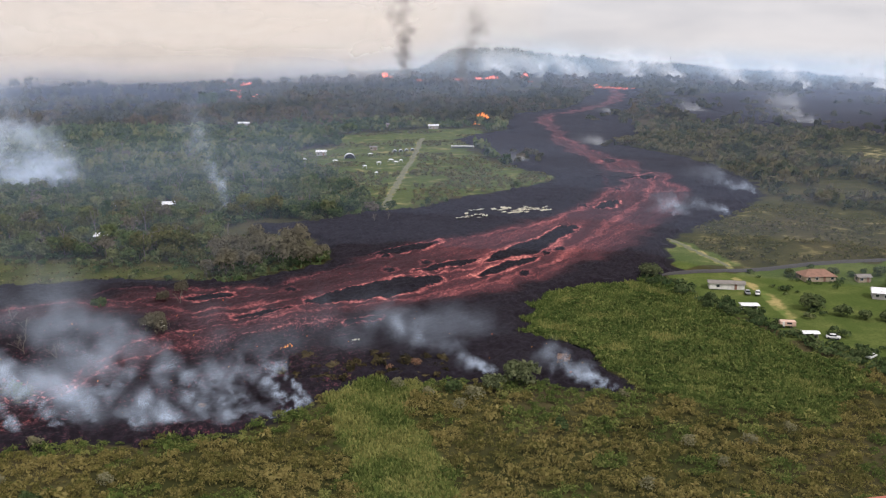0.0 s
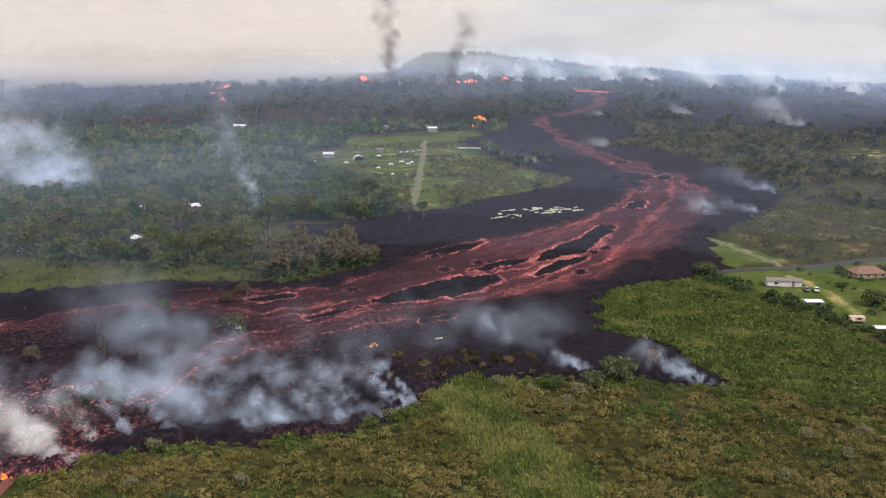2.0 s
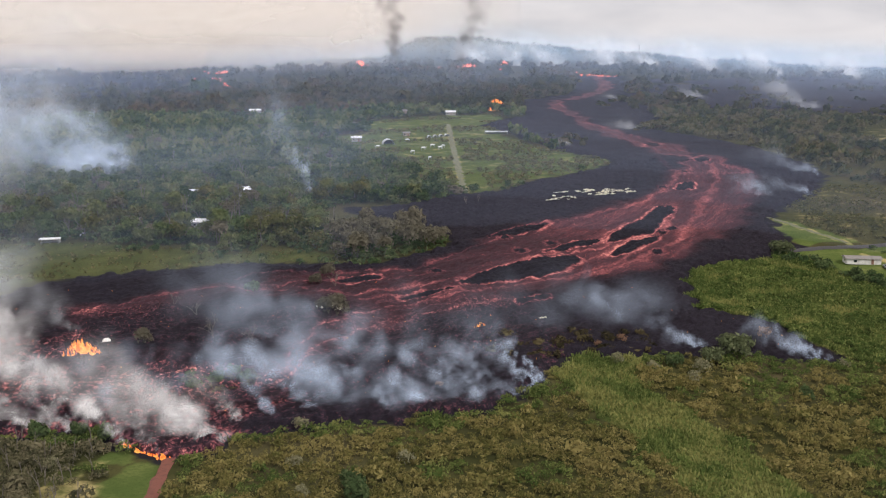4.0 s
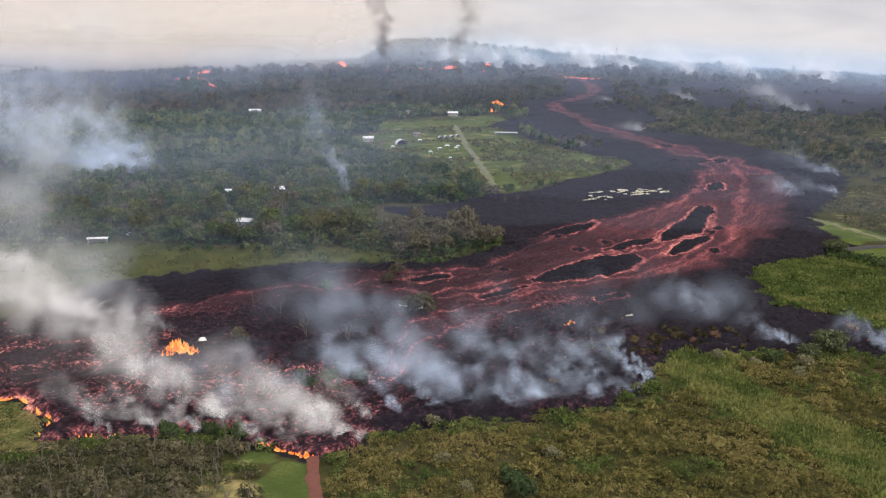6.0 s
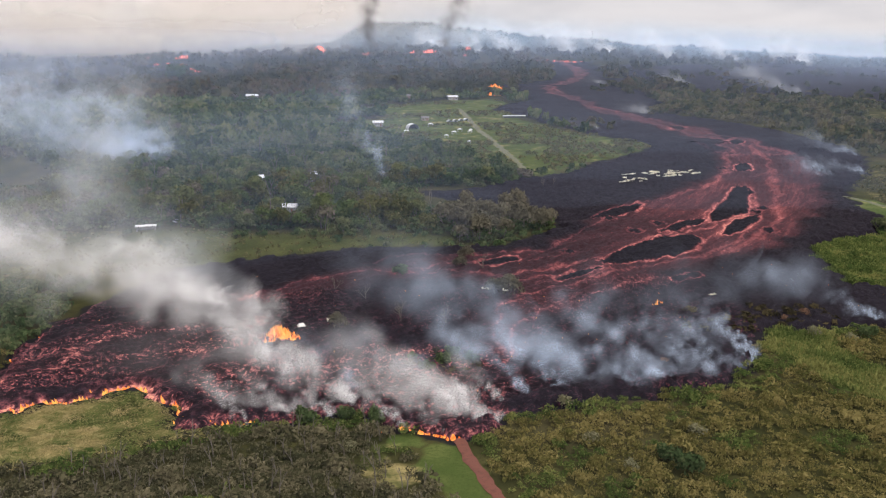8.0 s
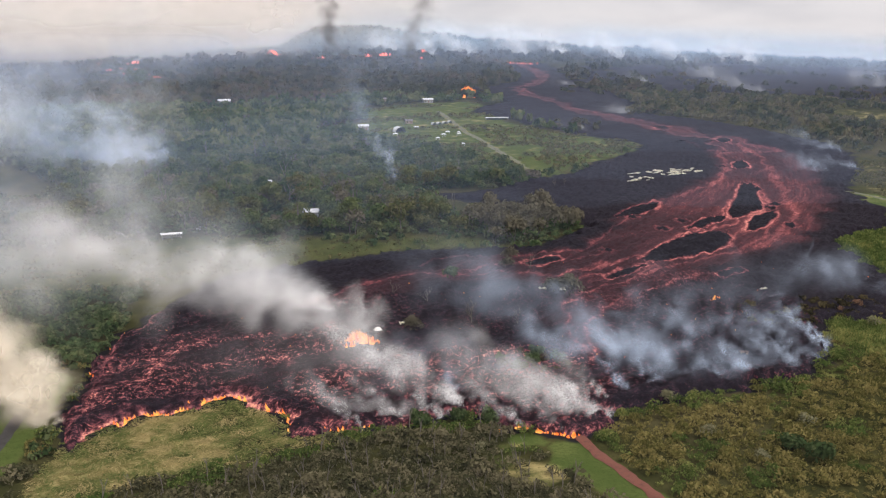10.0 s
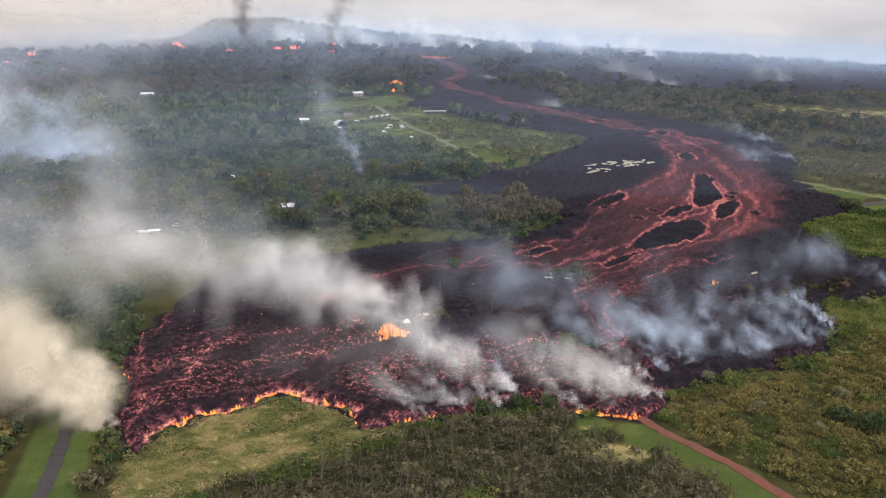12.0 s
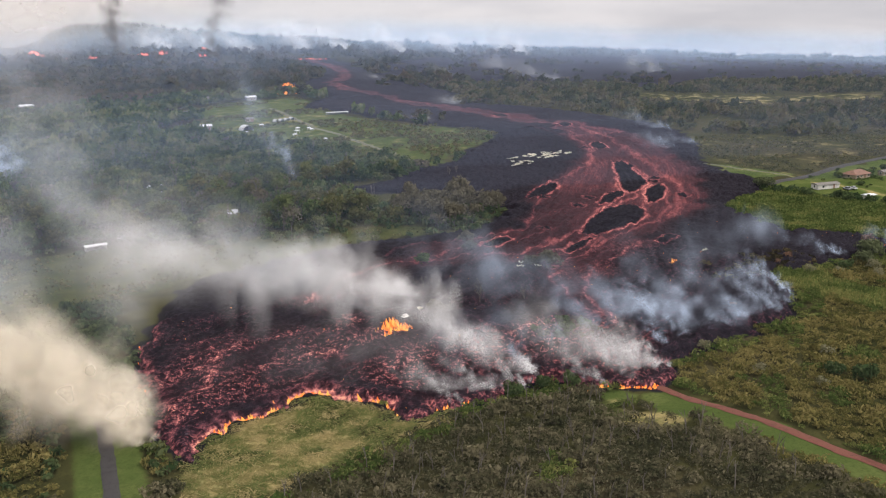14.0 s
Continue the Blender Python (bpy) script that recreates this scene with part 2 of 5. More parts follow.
def plain(name, colour, rough=0.6, metal=0.0, grain=6.0, vary=0.25, grime=0.35):
    """A worn surface: fine grain and larger stains over one colour."""
    m, nt = material(name)
    at = nt.nodes.new("ShaderNodeTexCoord").outputs["Object"]
    fine, big = noise_tex(nt, at, grain, 5), noise_tex(nt, at, 0.6, 3)
    dark = tuple(c * (1 - grime) for c in colour)
    tint = mix_colour(nt, span(nt, big, 0.45, 0.75), colour, dark)
    tint = mix_colour(nt, math_node(nt, "MULTIPLY", fine, vary), tint, tuple(c * 0.5 for c in colour))
    bsdf = node(nt, "ShaderNodeBsdfPrincipled", Base_Color=tint, Roughness=rough, Metallic=metal, Normal=bump(nt, fine, 0.25, 0.02))
    finish(nt, bsdf.outputs[0])
    return m


def ground_material():
    m, nt = material("soil_and_grass")
    at = position(nt)
    big, mid, fine = noise_tex(nt, at, 0.012, 4), noise_tex(nt, at, 0.09, 5), noise_tex(nt, at, 1.1, 6, 0.7)
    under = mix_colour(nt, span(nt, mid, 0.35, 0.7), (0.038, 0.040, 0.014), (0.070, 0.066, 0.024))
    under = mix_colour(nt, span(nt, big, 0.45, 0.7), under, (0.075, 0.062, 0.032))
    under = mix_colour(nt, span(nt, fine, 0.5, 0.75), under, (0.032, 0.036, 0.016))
    lawn = mix_colour(nt, span(nt, mid, 0.35, 0.68), (0.066, 0.094, 0.024), (0.108, 0.130, 0.038))
    lawn = mix_colour(nt, span(nt, fine, 0.4, 0.8), lawn, (0.052, 0.072, 0.020))
    dry = mix_colour(nt, span(nt, mid, 0.42, 0.60), (0.105, 0.145, 0.038), (0.34, 0.275, 0.12))
    dry = mix_colour(nt, span(nt, fine, 0.45, 0.8), dry, (0.12, 0.115, 0.04))
    mask = math_node(nt, "ADD", attribute(nt, "lawn").outputs["Fac"], math_node(nt, "MULTIPLY", math_node(nt, "SUBTRACT", fine, 0.5), 0.8))
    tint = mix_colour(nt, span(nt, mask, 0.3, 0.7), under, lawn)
    mask = math_node(nt, "ADD", attribute(nt, "dry").outputs["Fac"], math_node(nt, "MULTIPLY", math_node(nt, "SUBTRACT", mid, 0.5), 1.4))
    tint = mix_colour(nt, span(nt, mask, 0.35, 0.75), tint, dry)
    mask = math_node(nt, "ADD", attribute(nt, "burnt").outputs["Fac"], math_node(nt, "MULTIPLY", math_node(nt, "SUBTRACT", mid, 0.5), 0.9))
    tint = mix_colour(nt, span(nt, mask, 0.4, 0.7), tint, (0.020, 0.018, 0.020))
    finish(nt, node(nt, "ShaderNodeBsdfPrincipled", Base_Color=tint, Roughness=1.0, Specular_IOR_Level=0.0, Normal=bump(nt, fine, 0.8, 0.5)).outputs[0])
    return m


def lava_material():
    m, nt = material("lava_crust")
    at = position(nt)
    run, side = attribute(nt, "run").outputs["Fac"], attribute(nt, "side").outputs["Fac"]

    def stretched(a, b):
        return node(nt, "ShaderNodeCombineXYZ", X=math_node(nt, "MULTIPLY", run, a), Y=math_node(nt, "MULTIPLY", side, b)).outputs[0]

    streak = noise_tex(nt, stretched(0.04, 0.62), 1.0, 6, 0.65, 0.25)
    broad = noise_tex(nt, stretched(0.022, 0.07), 1.0, 3, 0.5, 0.6)
    crack = noise_tex(nt, stretched(0.46, 1.15), 1.0, 5, 0.65, 1.0)
    clot = noise_tex(nt, at, 0.55, 6, 0.7)
    heat = attribute(nt, "warmth").outputs["Fac"]
    rim = attribute(nt, "rim").outputs["Fac"]
    torn = attribute(nt, "torn").outputs["Fac"]
    sheen = math_node(nt, "ADD", span(nt, streak, 0.36, 0.66, 0.76, 1.06), span(nt, broad, 0.4, 0.65, -0.12, 0.16))
    glow = math_node(nt, "MULTIPLY", heat, sheen)
    ridge = math_node(nt, "SUBTRACT", 1.0, math_node(nt, "MULTIPLY", math_node(nt, "ABSOLUTE", math_node(nt, "SUBTRACT", crack, 0.5)), 9.0))
    vein = math_node(nt, "MULTIPLY", span(nt, ridge, 0.30, 1.0), span(nt, clot, 0.43, 0.64))
    vein = math_node(nt, "MULTIPLY", vein, span(nt, broad, 0.36, 0.58, 0.35, 1.1))
    speck = span(nt, noise_tex(nt, at, 1.15, 2, 0.5, 0.3), 0.57, 0.70)
    speck = math_node(nt, "MULTIPLY", speck, span(nt, broad, 0.36, 0.60, 0.3, 1.0))
    vein = math_node(nt, "MULTIPLY", vein, span(nt, torn, 0.20, 0.42))
    vein = math_node(nt, "MAXIMUM", vein, speck)
    glow = math_node(nt, "ADD", glow, math_node(nt, "MULTIPLY", torn, vein))
    glow = math_node(nt, "ADD", glow, math_node(nt, "MULTIPLY", rim, span(nt, clot, 0.34, 0.62, 0.35, 1.15)))
    ramp = node(nt, "ShaderNodeValToRGB", Fac=glow)
    marks = ((0.0, (0, 0, 0)), (0.18, (0.008, 0.001, 0.001)), (0.36, (0.056, 0.0155, 0.018)), (0.58, (0.240, 0.062, 0.060)), (0.80, (0.64, 0.20, 0.165)), (1.0, (0.98, 0.42, 0.26)))
    ramp.color_ramp.elements[0].color, ramp.color_ramp.elements[1].color = (0, 0, 0, 1), (*marks[-1][1], 1)
    for p, c in marks[1:-1]:
        ramp.color_ramp.elements.new(p).color = (*c, 1)
    crust = mix_colour(nt, span(nt, clot, 0.35, 0.7), (0.0050, 0.0046, 0.0076), (0.0165, 0.0155, 0.0235))
    crust = mix_colour(nt, math_node(nt, "MULTIPLY", heat, 0.8), crust, (0.060, 0.028, 0.028))
    normal = bump(nt, math_node(nt, "ADD", clot, math_node(nt, "MULTIPLY", streak, 0.7)), 1.0, 0.9)
    bsdf = node(nt, "ShaderNodeBsdfPrincipled", Base_Color=crust, Roughness=0.9, Specular_IOR_Level=0.12, Normal=normal, Emission_Color=ramp.outputs[0], Emission_Strength=1.0)
    finish(nt, bsdf.outputs[0])
    return m


def leaf_material(name, a, b, c, through=0.4, fleck=0.65):
    """Foliage: three greens, one of them for each plant, with a grain over them."""
    m, nt = material(name)
    tone = attribute(nt, "tone").outputs["Fac"]
    at = position(nt)
    patch, fine = noise_tex(nt, at, 0.045, 4), noise_tex(nt, at, 2.6, 3)
    tone = math_node(nt, "ADD", tone, math_node(nt, "MULTIPLY", math_node(nt, "SUBTRACT", patch, 0.5), 1.3))
    tint = mix_colour(nt, span(nt, tone, 0.0, 0.5), a, b)
    tint = mix_colour(nt, span(nt, tone, 0.5, 1.0), tint, c)
    tint = mix_colour(nt, math_node(nt, "MULTIPLY", fine, 0.6), tint, tuple(v * 0.7 for v in b))
    each = nt.nodes.new("ShaderNodeNewGeometry").outputs["Random Per Island"]
    tint = mix_colour(nt, span(nt, each, 0.0, 0.45, 0.55 * fleck, 0.0), tint, tuple(v * 0.45 for v in a))
    tint = mix_colour(nt, span(nt, each, 0.6, 1.0, 0.0, 0.6 * fleck), tint, tuple(v * 1.25 for v in c))
    face = node(nt, "ShaderNodeVectorMath", i0=nt.nodes.new("ShaderNodeNewGeometry").outputs["Normal"], i1=(0.0, -0.1, 0.4))
    face.operation = "ADD"
    face = node(nt, "ShaderNodeVectorMath", i0=face.outputs[0])
    face.operation = "NORMALIZE"
    one = node(nt, "ShaderNodeBsdfDiffuse", Color=tint, Normal=face.outputs[0])
    two = node(nt, "ShaderNodeBsdfTranslucent", Color=tint)
    finish(nt, node(nt, "ShaderNodeMixShader", Fac=through, i1=one.outputs[0], i2=two.outputs[0]).outputs[0])
    return m


def smoke_material(name, colour, scale, lo, hi, lift=0.9):
    """Smoke: a scattering veil, thick where the puff is, torn by two sizes of noise."""
    m, nt = material(name)
    at = position(nt)
    tear = noise_tex(nt, at, scale, 5, 0.5, 0.4)
    alpha = math_node(nt, "MULTIPLY", attribute(nt, "thick").outputs["Fac"], span(nt, tear, lo, hi))
    up = node(nt, "ShaderNodeVectorMath", i0=nt.nodes.new("ShaderNodeNewGeometry").outputs["Normal"], i1=(0.0, 0.0, lift))
    up.operation = "ADD"
    up = node(nt, "ShaderNodeVectorMath", i0=up.outputs[0])
    up.operation = "NORMALIZE"
    body = node(nt, "ShaderNodeBsdfDiffuse", Color=(*colour, 1), Normal=up.outputs[0])
    clear = nt.nodes.new("ShaderNodeBsdfTransparent")
    finish(nt, node(nt, "ShaderNodeMixShader", Fac=alpha, i1=clear.outputs[0], i2=body.outputs[0]).outputs[0])
    return m


def glow_material(name, low, high, strength):
    m, nt = material(name)
    at = nt.nodes.new("ShaderNodeTexCoord").outputs["Object"]
    f = span(nt, noise_tex(nt, at, 0.6, 4), 0.35, 0.65)
    finish(nt, node(nt, "ShaderNodeEmission", Color=mix_colour(nt, f, low, high), Strength=strength).outputs[0])
    return m


SOIL = ground_material()
LAVA = lava_material()
SHRUB = leaf_material("shrub_leaves", (0.086, 0.094, 0.026), (0.190, 0.166, 0.052), (0.310, 0.256, 0.098))
GREEN = leaf_material("grass_blades", (0.060, 0.100, 0.024), (0.142, 0.180, 0.048), (0.290, 0.282, 0.095))
WOODS = leaf_material("tree_leaves", (0.038, 0.068, 0.026), (0.094, 0.132, 0.050), (0.190, 0.196, 0.090), fleck=0.45)
FAR_WOODS = leaf_material("far_tree_leaves", (0.048, 0.058, 0.031), (0.085, 0.085, 0.047), (0.138, 0.102, 0.067), fleck=0.2)
WITHERED = leaf_material("withered_leaves", (0.092, 0.086, 0.062), (0.150, 0.138, 0.098), (0.215, 0.186, 0.132), fleck=0.4)
BARK = plain("pale_bark", (0.145, 0.125, 0.10), 0.9, grain=3.0)
DARK_BARK = plain("dark_bark", (0.075, 0.060, 0.045), 0.9, grain=3.0)
FLAME = glow_material("flame", (1.0, 0.17, 0.03), (1.0, 0.46, 0.10), 1.35)
FOUNTAIN = glow_material("fountain_lava", (1.0, 0.12, 0.07), (1.0, 0.24, 0.14), 2.2)
WHITE_SMOKE = smoke_material("white_smoke", (0.76, 0.75, 0.745), 0.085, 0.24, 0.66)
BLUE_SMOKE = smoke_material("blue_smoke", (0.51, 0.61, 0.76), 0.085, 0.30, 0.70)
CREAM_SMOKE = smoke_material("cream_smoke", (0.78, 0.70, 0.56), 0.085, 0.22, 0.60)
GREY_SMOKE = smoke_material("grey_smoke", (0.54, 0.57, 0.60), 0.03, 0.28, 0.75)
DARK_SMOKE = smoke_material("dark_smoke", (0.13, 0.12, 0.12), 0.03, 0.30, 0.70)
FAR_SMOKE = smoke_material("far_smoke", (0.80, 0.84, 0.88), 0.016, 0.25, 0.75)
# tints for sheets that paint haze over whatever lies behind them
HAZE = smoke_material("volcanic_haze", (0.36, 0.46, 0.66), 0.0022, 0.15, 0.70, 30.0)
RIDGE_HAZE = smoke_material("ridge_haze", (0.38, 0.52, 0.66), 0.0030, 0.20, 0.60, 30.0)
WARM_HAZE = smoke_material("warm_haze", (0.57, 0.525, 0.475), 0.003, 0.15, 0.65, 30.0)


# ---- mesh helpers ----
def mesh_of(name, V, faces, mat, **values):
    """A mesh from arrays: vertices, faces of one size, and float values for each vertex."""
    me = bpy.data.meshes.new(name)
    V, faces = np.asarray(V, np.float32), np.asarray(faces, np.int32)
    n, k = faces.shape
    me.vertices.add(len(V))
    me.vertices.foreach_set("co", V.ravel())
    me.loops.add(n * k)
    me.loops.foreach_set("vertex_index", faces.ravel())
    me.polygons.add(n)
    me.polygons.foreach_set("loop_start", np.arange(0, n * k, k, dtype=np.int32))
    for key, value in values.items():
        me.attributes.new(key, "FLOAT", "POINT").data.foreach_set("value", np.asarray(value, np.float32))
    me.materials.append(mat)
    me.update(calc_edges=True)
    return me


def smooth(me):
    me.polygons.foreach_set("use_smooth", np.ones(len(me.polygons), bool))
    return me


def part(name, bm, mat, parent=None, label=""):
    me = bpy.data.meshes.new(name)
    bm.to_mesh(me)
    bm.free()
    me.materials.append(mat)
    ob = new(name, me)
    ob.parent = parent
    return tagged(ob, label)


def grid_faces(nx, ny):
    a = (np.arange(ny - 1)[:, None] * nx + np.arange(nx - 1)[None, :]).ravel()
    return np.stack([a, a + 1, a + nx + 1, a + nx], 1)


def graded(lo, fine_lo, fine_hi, hi, step, grow=1.09):
    core = list(np.arange(fine_lo, fine_hi + step / 2, step))
    up, s = [core[-1]], step
    while up[-1] < hi:
        s *= grow
        up.append(up[-1] + s)
    down, s = [core[0]], step
    while down[-1] > lo:
        s *= grow
        down.append(down[-1] - s)
    return np.array(down[:0:-1] + core + up[1:])


# ---- ground ----
GX, GY = graded(-4600, -300, 230, 4600, 2.5), graded(-700, 100, 560, 5200, 2.5, 1.045)
X, Y = np.meshgrid(GX, GY)
X, Y = X.ravel(), Y.ravel()


def soft_in(poly, X, Y, edge=2.0, wobble=2.0):
    return np.clip(0.5 - (away(poly, X, Y) + wobble * ripple(X, Y, 18, 11)) / (2 * edge), 0, 1)


lawn = np.maximum.reduce([soft_in(p, X, Y) for p in (YARD, BRIGHT, RED_VERGE)] + [0.45 * soft_in(WEST_LAWN, X, Y)] + [0.60 * soft_in(CLEARING, X, Y, 5, 5), 0.8 * soft_in(MEADOW, X, Y), 0.9 * soft_in(STRIP, X, Y), 0.26 * soft_in(EAST_FIELD, X, Y, 6, 5)]
                         + [np.clip(2.2 - away(PAVED, X, Y, False) / 4, 0, 1)])
dry = np.maximum.reduce([0.62 * soft_in(FRONT_FIELD, X, Y), 0.55 * soft_in(ROAD_DRY, X, Y, 4, 4), 0.28 * soft_in(EAST_FIELD, X, Y, 6, 5), 0.44 * soft_in(EAST_FAR, X, Y, 20, 10), np.clip(1.3 - away(TRACKS[2], X, Y, False) / 2.5, 0, 0.9)]
                        + [np.clip(1.6 - away(t, X, Y, False) / 1.5, 0, 1) for t in TRACKS[:2]])
dry = np.maximum(dry, 0.3 * soft_in(CLEARING, X, Y, 5, 5) + 0.2 * soft_in(YARD, X, Y))
burnt = np.clip(1.0 - (lava_away(X, Y) - 1) / np.clip(Y / 60, 3, 30), 0, 1) * 0.9
burnt = np.maximum.reduce([burnt, np.clip((Y - 1150) / 500, 0, 0.5), soft_in(WEST_BURN, X, Y, 30, 30)])
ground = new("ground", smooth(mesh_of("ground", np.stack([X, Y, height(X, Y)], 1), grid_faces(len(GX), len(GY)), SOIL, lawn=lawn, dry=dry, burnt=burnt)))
tagged(ground, "rough green ground of grass, scrub and scorched soil", "ground", kind="structure")


# ---- lava ----
def lava_sheet(name, xs, ys, top, rough, label):
    nx, ny = len(xs), len(ys)
    X, Y = np.meshgrid(xs, ys)
    X, Y = X.ravel(), Y.ravel()
    d = lava_away(X, Y)
    S, N = along(CHANNEL, X, Y)
    isl = np.minimum.reduce([away(rounded(p), X, Y) + 0.35 * ripple(X, Y, 9, 21) for p in ISLANDS])
    big = isl.copy()
    for x, y in HOLES:
        isl = np.minimum(isl, np.hypot(X - x, (Y - y) * 0.8) - 2.1 + 0.5 * ripple(X, Y, 5, 27))
    hole = isl < big - 0.01
    fan, lobe = away(FAN, X, Y) + 2.5 * ripple(X, Y, 30, 22), away(LOBE, X, Y) + 4 * ripple(X, Y, 26, 23)
    wide = np.interp(Y, [560, 700, 900, 1100, 1700], [16, 12, 8, 8, 10])
    chan = np.abs(N + 4 * ripple(X, Y, 60, 24)) - np.where(Y > 540, wide, -50)
    heat = np.maximum.reduce([0.33 * np.clip(0.5 - fan / 11, 0, 1), 0.16 * np.clip(0.5 - lobe / 12, 0, 1), 0.36 * np.clip(0.5 - chan / 4, 0, 1), 0.05 + 0 * d])
    core = np.clip(1 - np.hypot((X - 60) / 70, (Y - 400) / 95) ** 2, 0, 1)
    heat = (heat + 0.075 * core * (heat > 0.2)) * np.where(Y < 500, np.interp(X, [-150, -60, 10], [0.74, 0.84, 1.0]), 1.0)
    stain = np.clip(0.5 - (fan - 6) / 34, 0, 1) * np.clip((Y - 250) / 60, 0, 1)
    torn = np.maximum(0.20 * np.clip(0.5 - fan / 10, 0, 1), 0.66 * np.clip(0.5 - lobe / 8, 0, 1)) * (isl > 0)
    torn = np.maximum.reduce([torn, 0.16 * stain * (isl > 0), 0.40 * np.clip((-8 - X) / 20, 0, 1) * np.clip((318 - Y) / 20, 0, 1) * (isl > 0)])
    heat = np.where(isl < 0, 0.02, heat)
    rim = np.where(hole, 0.28, 0.50) * np.exp(-(((isl - np.where(hole, 1.0, 1.1)) / np.where(hole, 0.7, 0.75)) ** 2)) * (isl > -0.5)
    for line, w, gain in STRANDS:
        off = away(line, X + 1.4 * ripple(X, Y, 22, 25), Y + 1.4 * ripple(X, Y, 22, 26), False)
        rim = np.maximum(rim, gain * np.exp(-((off / (0.56 * w)) ** 2)) * (isl > 0))
    rim = np.maximum(rim, 0.20 * np.exp(-((chan / 3.0) ** 2)) * (Y > 540))
    front = (X < -112) & (Y < 300) & (X + 0.9 * (Y - 200) < 40)
    rim = np.maximum(rim, 0.30 * np.exp(-(((d + 1.2) / 2.2) ** 2)) * front)
    burn = away([(-231, 216), (-217, 223), (-203, 229), (-195, 226), (-190, 214)], X, Y, False)
    rim = np.maximum(rim, 0.95 * np.exp(-(((d + 0.2) / 0.8) ** 2)) * (burn < 5))
    lift = np.clip(-d / 2.2, -0.6, 1.0) * (top + 3.0 * np.clip((X - 380) / 250, 0, 1))
    rub = rough * (0.5 * ripple(S * 0.5, N * 1.4, 5, 31) + 0.35 * ripple(X, Y, 3.2, 32) + 0.5 * ripple(S * 0.35, N, 16, 33))
    Z = height(X, Y) + lift + np.clip(-d / 3, 0, 1) * rub - 0.5 * np.clip(0.5 - chan / 8, 0, 1) + np.where(isl < 0, np.clip(-isl, 0, 1) * 0.5, 0)
    F = grid_faces(nx, ny)
    F = F[(d[F] < 0.8).any(1)]
    used = np.unique(F)
    back = np.zeros(nx * ny, np.int64)
    back[used] = np.arange(len(used))
    me = mesh_of(name, np.stack([X, Y, Z], 1)[used], back[F], LAVA, warmth=heat[used], rim=rim[used], torn=torn[used], run=S[used], side=N[used])
    return tagged(new(name, smooth(me)), label, "lava flow", kind="stuff")


lava_sheet("lava_flow", np.arange(-250, 212, 0.9), np.arange(180, 600.1, 0.9), 1.6, 0.8, "black clinkery lava flow with glowing red braided channels")
lava_sheet("upper_lava_flow", np.arange(0, 360, 4.0), np.arange(600, 1720, 4.0), 1.8, 0.8, "narrow red lava channel winding between black crust")
lava_sheet("lava_plain", np.arange(360, 1850, 16.0), np.arange(780, 2000, 16.0), 1.8, 0.8, "wide plain of cold black lava")


# ---- roads ----
ASPHALT = plain("worn_asphalt", (0.040, 0.036, 0.034), 0.9, grain=2.0)
CINDER = plain("red_cinder", (0.155, 0.050, 0.030), 0.95, grain=1.2, grime=0.3)
PALE_DIRT = plain("pale_dirt", (0.130, 0.130, 0.066), 0.95, grain=1.0)


def way_strip(name, line, width, mat, label, up=0.12, rag=0.25):
    P = np.array(line, float)
    L = np.concatenate([[0], np.cumsum(np.hypot(*np.diff(P, axis=0).T))])
    s = np.arange(0, L[-1], 1.5)
    x, y = np.interp(s, L, P[:, 0]), np.interp(s, L, P[:, 1])
    dx, dy = np.gradient(x), np.gradient(y)
    n = np.hypot(dx, dy)
    rows = []
    for k, off in enumerate((-0.5, -0.25, 0, 0.25, 0.5)):
        o = off * width + (rag * ripple(s, s * 0, 7, 40 + k) if k in (0, 4) else 0)
        px, py = x - dy / n * o, y + dx / n * o
        rows.append(np.stack([px, py, height(px, py) + up * (0.4 if k in (0, 4) else 1)], 1))
    V = np.stack(rows, 1).reshape(-1, 3)
    me = mesh_of(name, V, grid_faces(5, len(s)), mat)
    return tagged(new(name, smooth(me)), label, "road", kind="structure")


way_strip("road", EAST_ROAD, 4.6, ASPHALT, "dark narrow asphalt road through grass", 0.25)
way_strip("cinder_road", RED_ROAD, 2.7, CINDER, "red cinder track cut off by lava", 0.2, 0.25)
way_strip("lane", PAVED, 3.0, ASPHALT, "grey paved lane between green verges", 0.2, 0.15)
way_strip("dirt_track", TRACKS[0], 2.4, PALE_DIRT, "pale dirt track in grass", 0.2, 0.5)
way_strip("farm_track", TRACKS[2], 4.2, PALE_DIRT, "pale straight farm track through pasture", 0.25, 0.8)


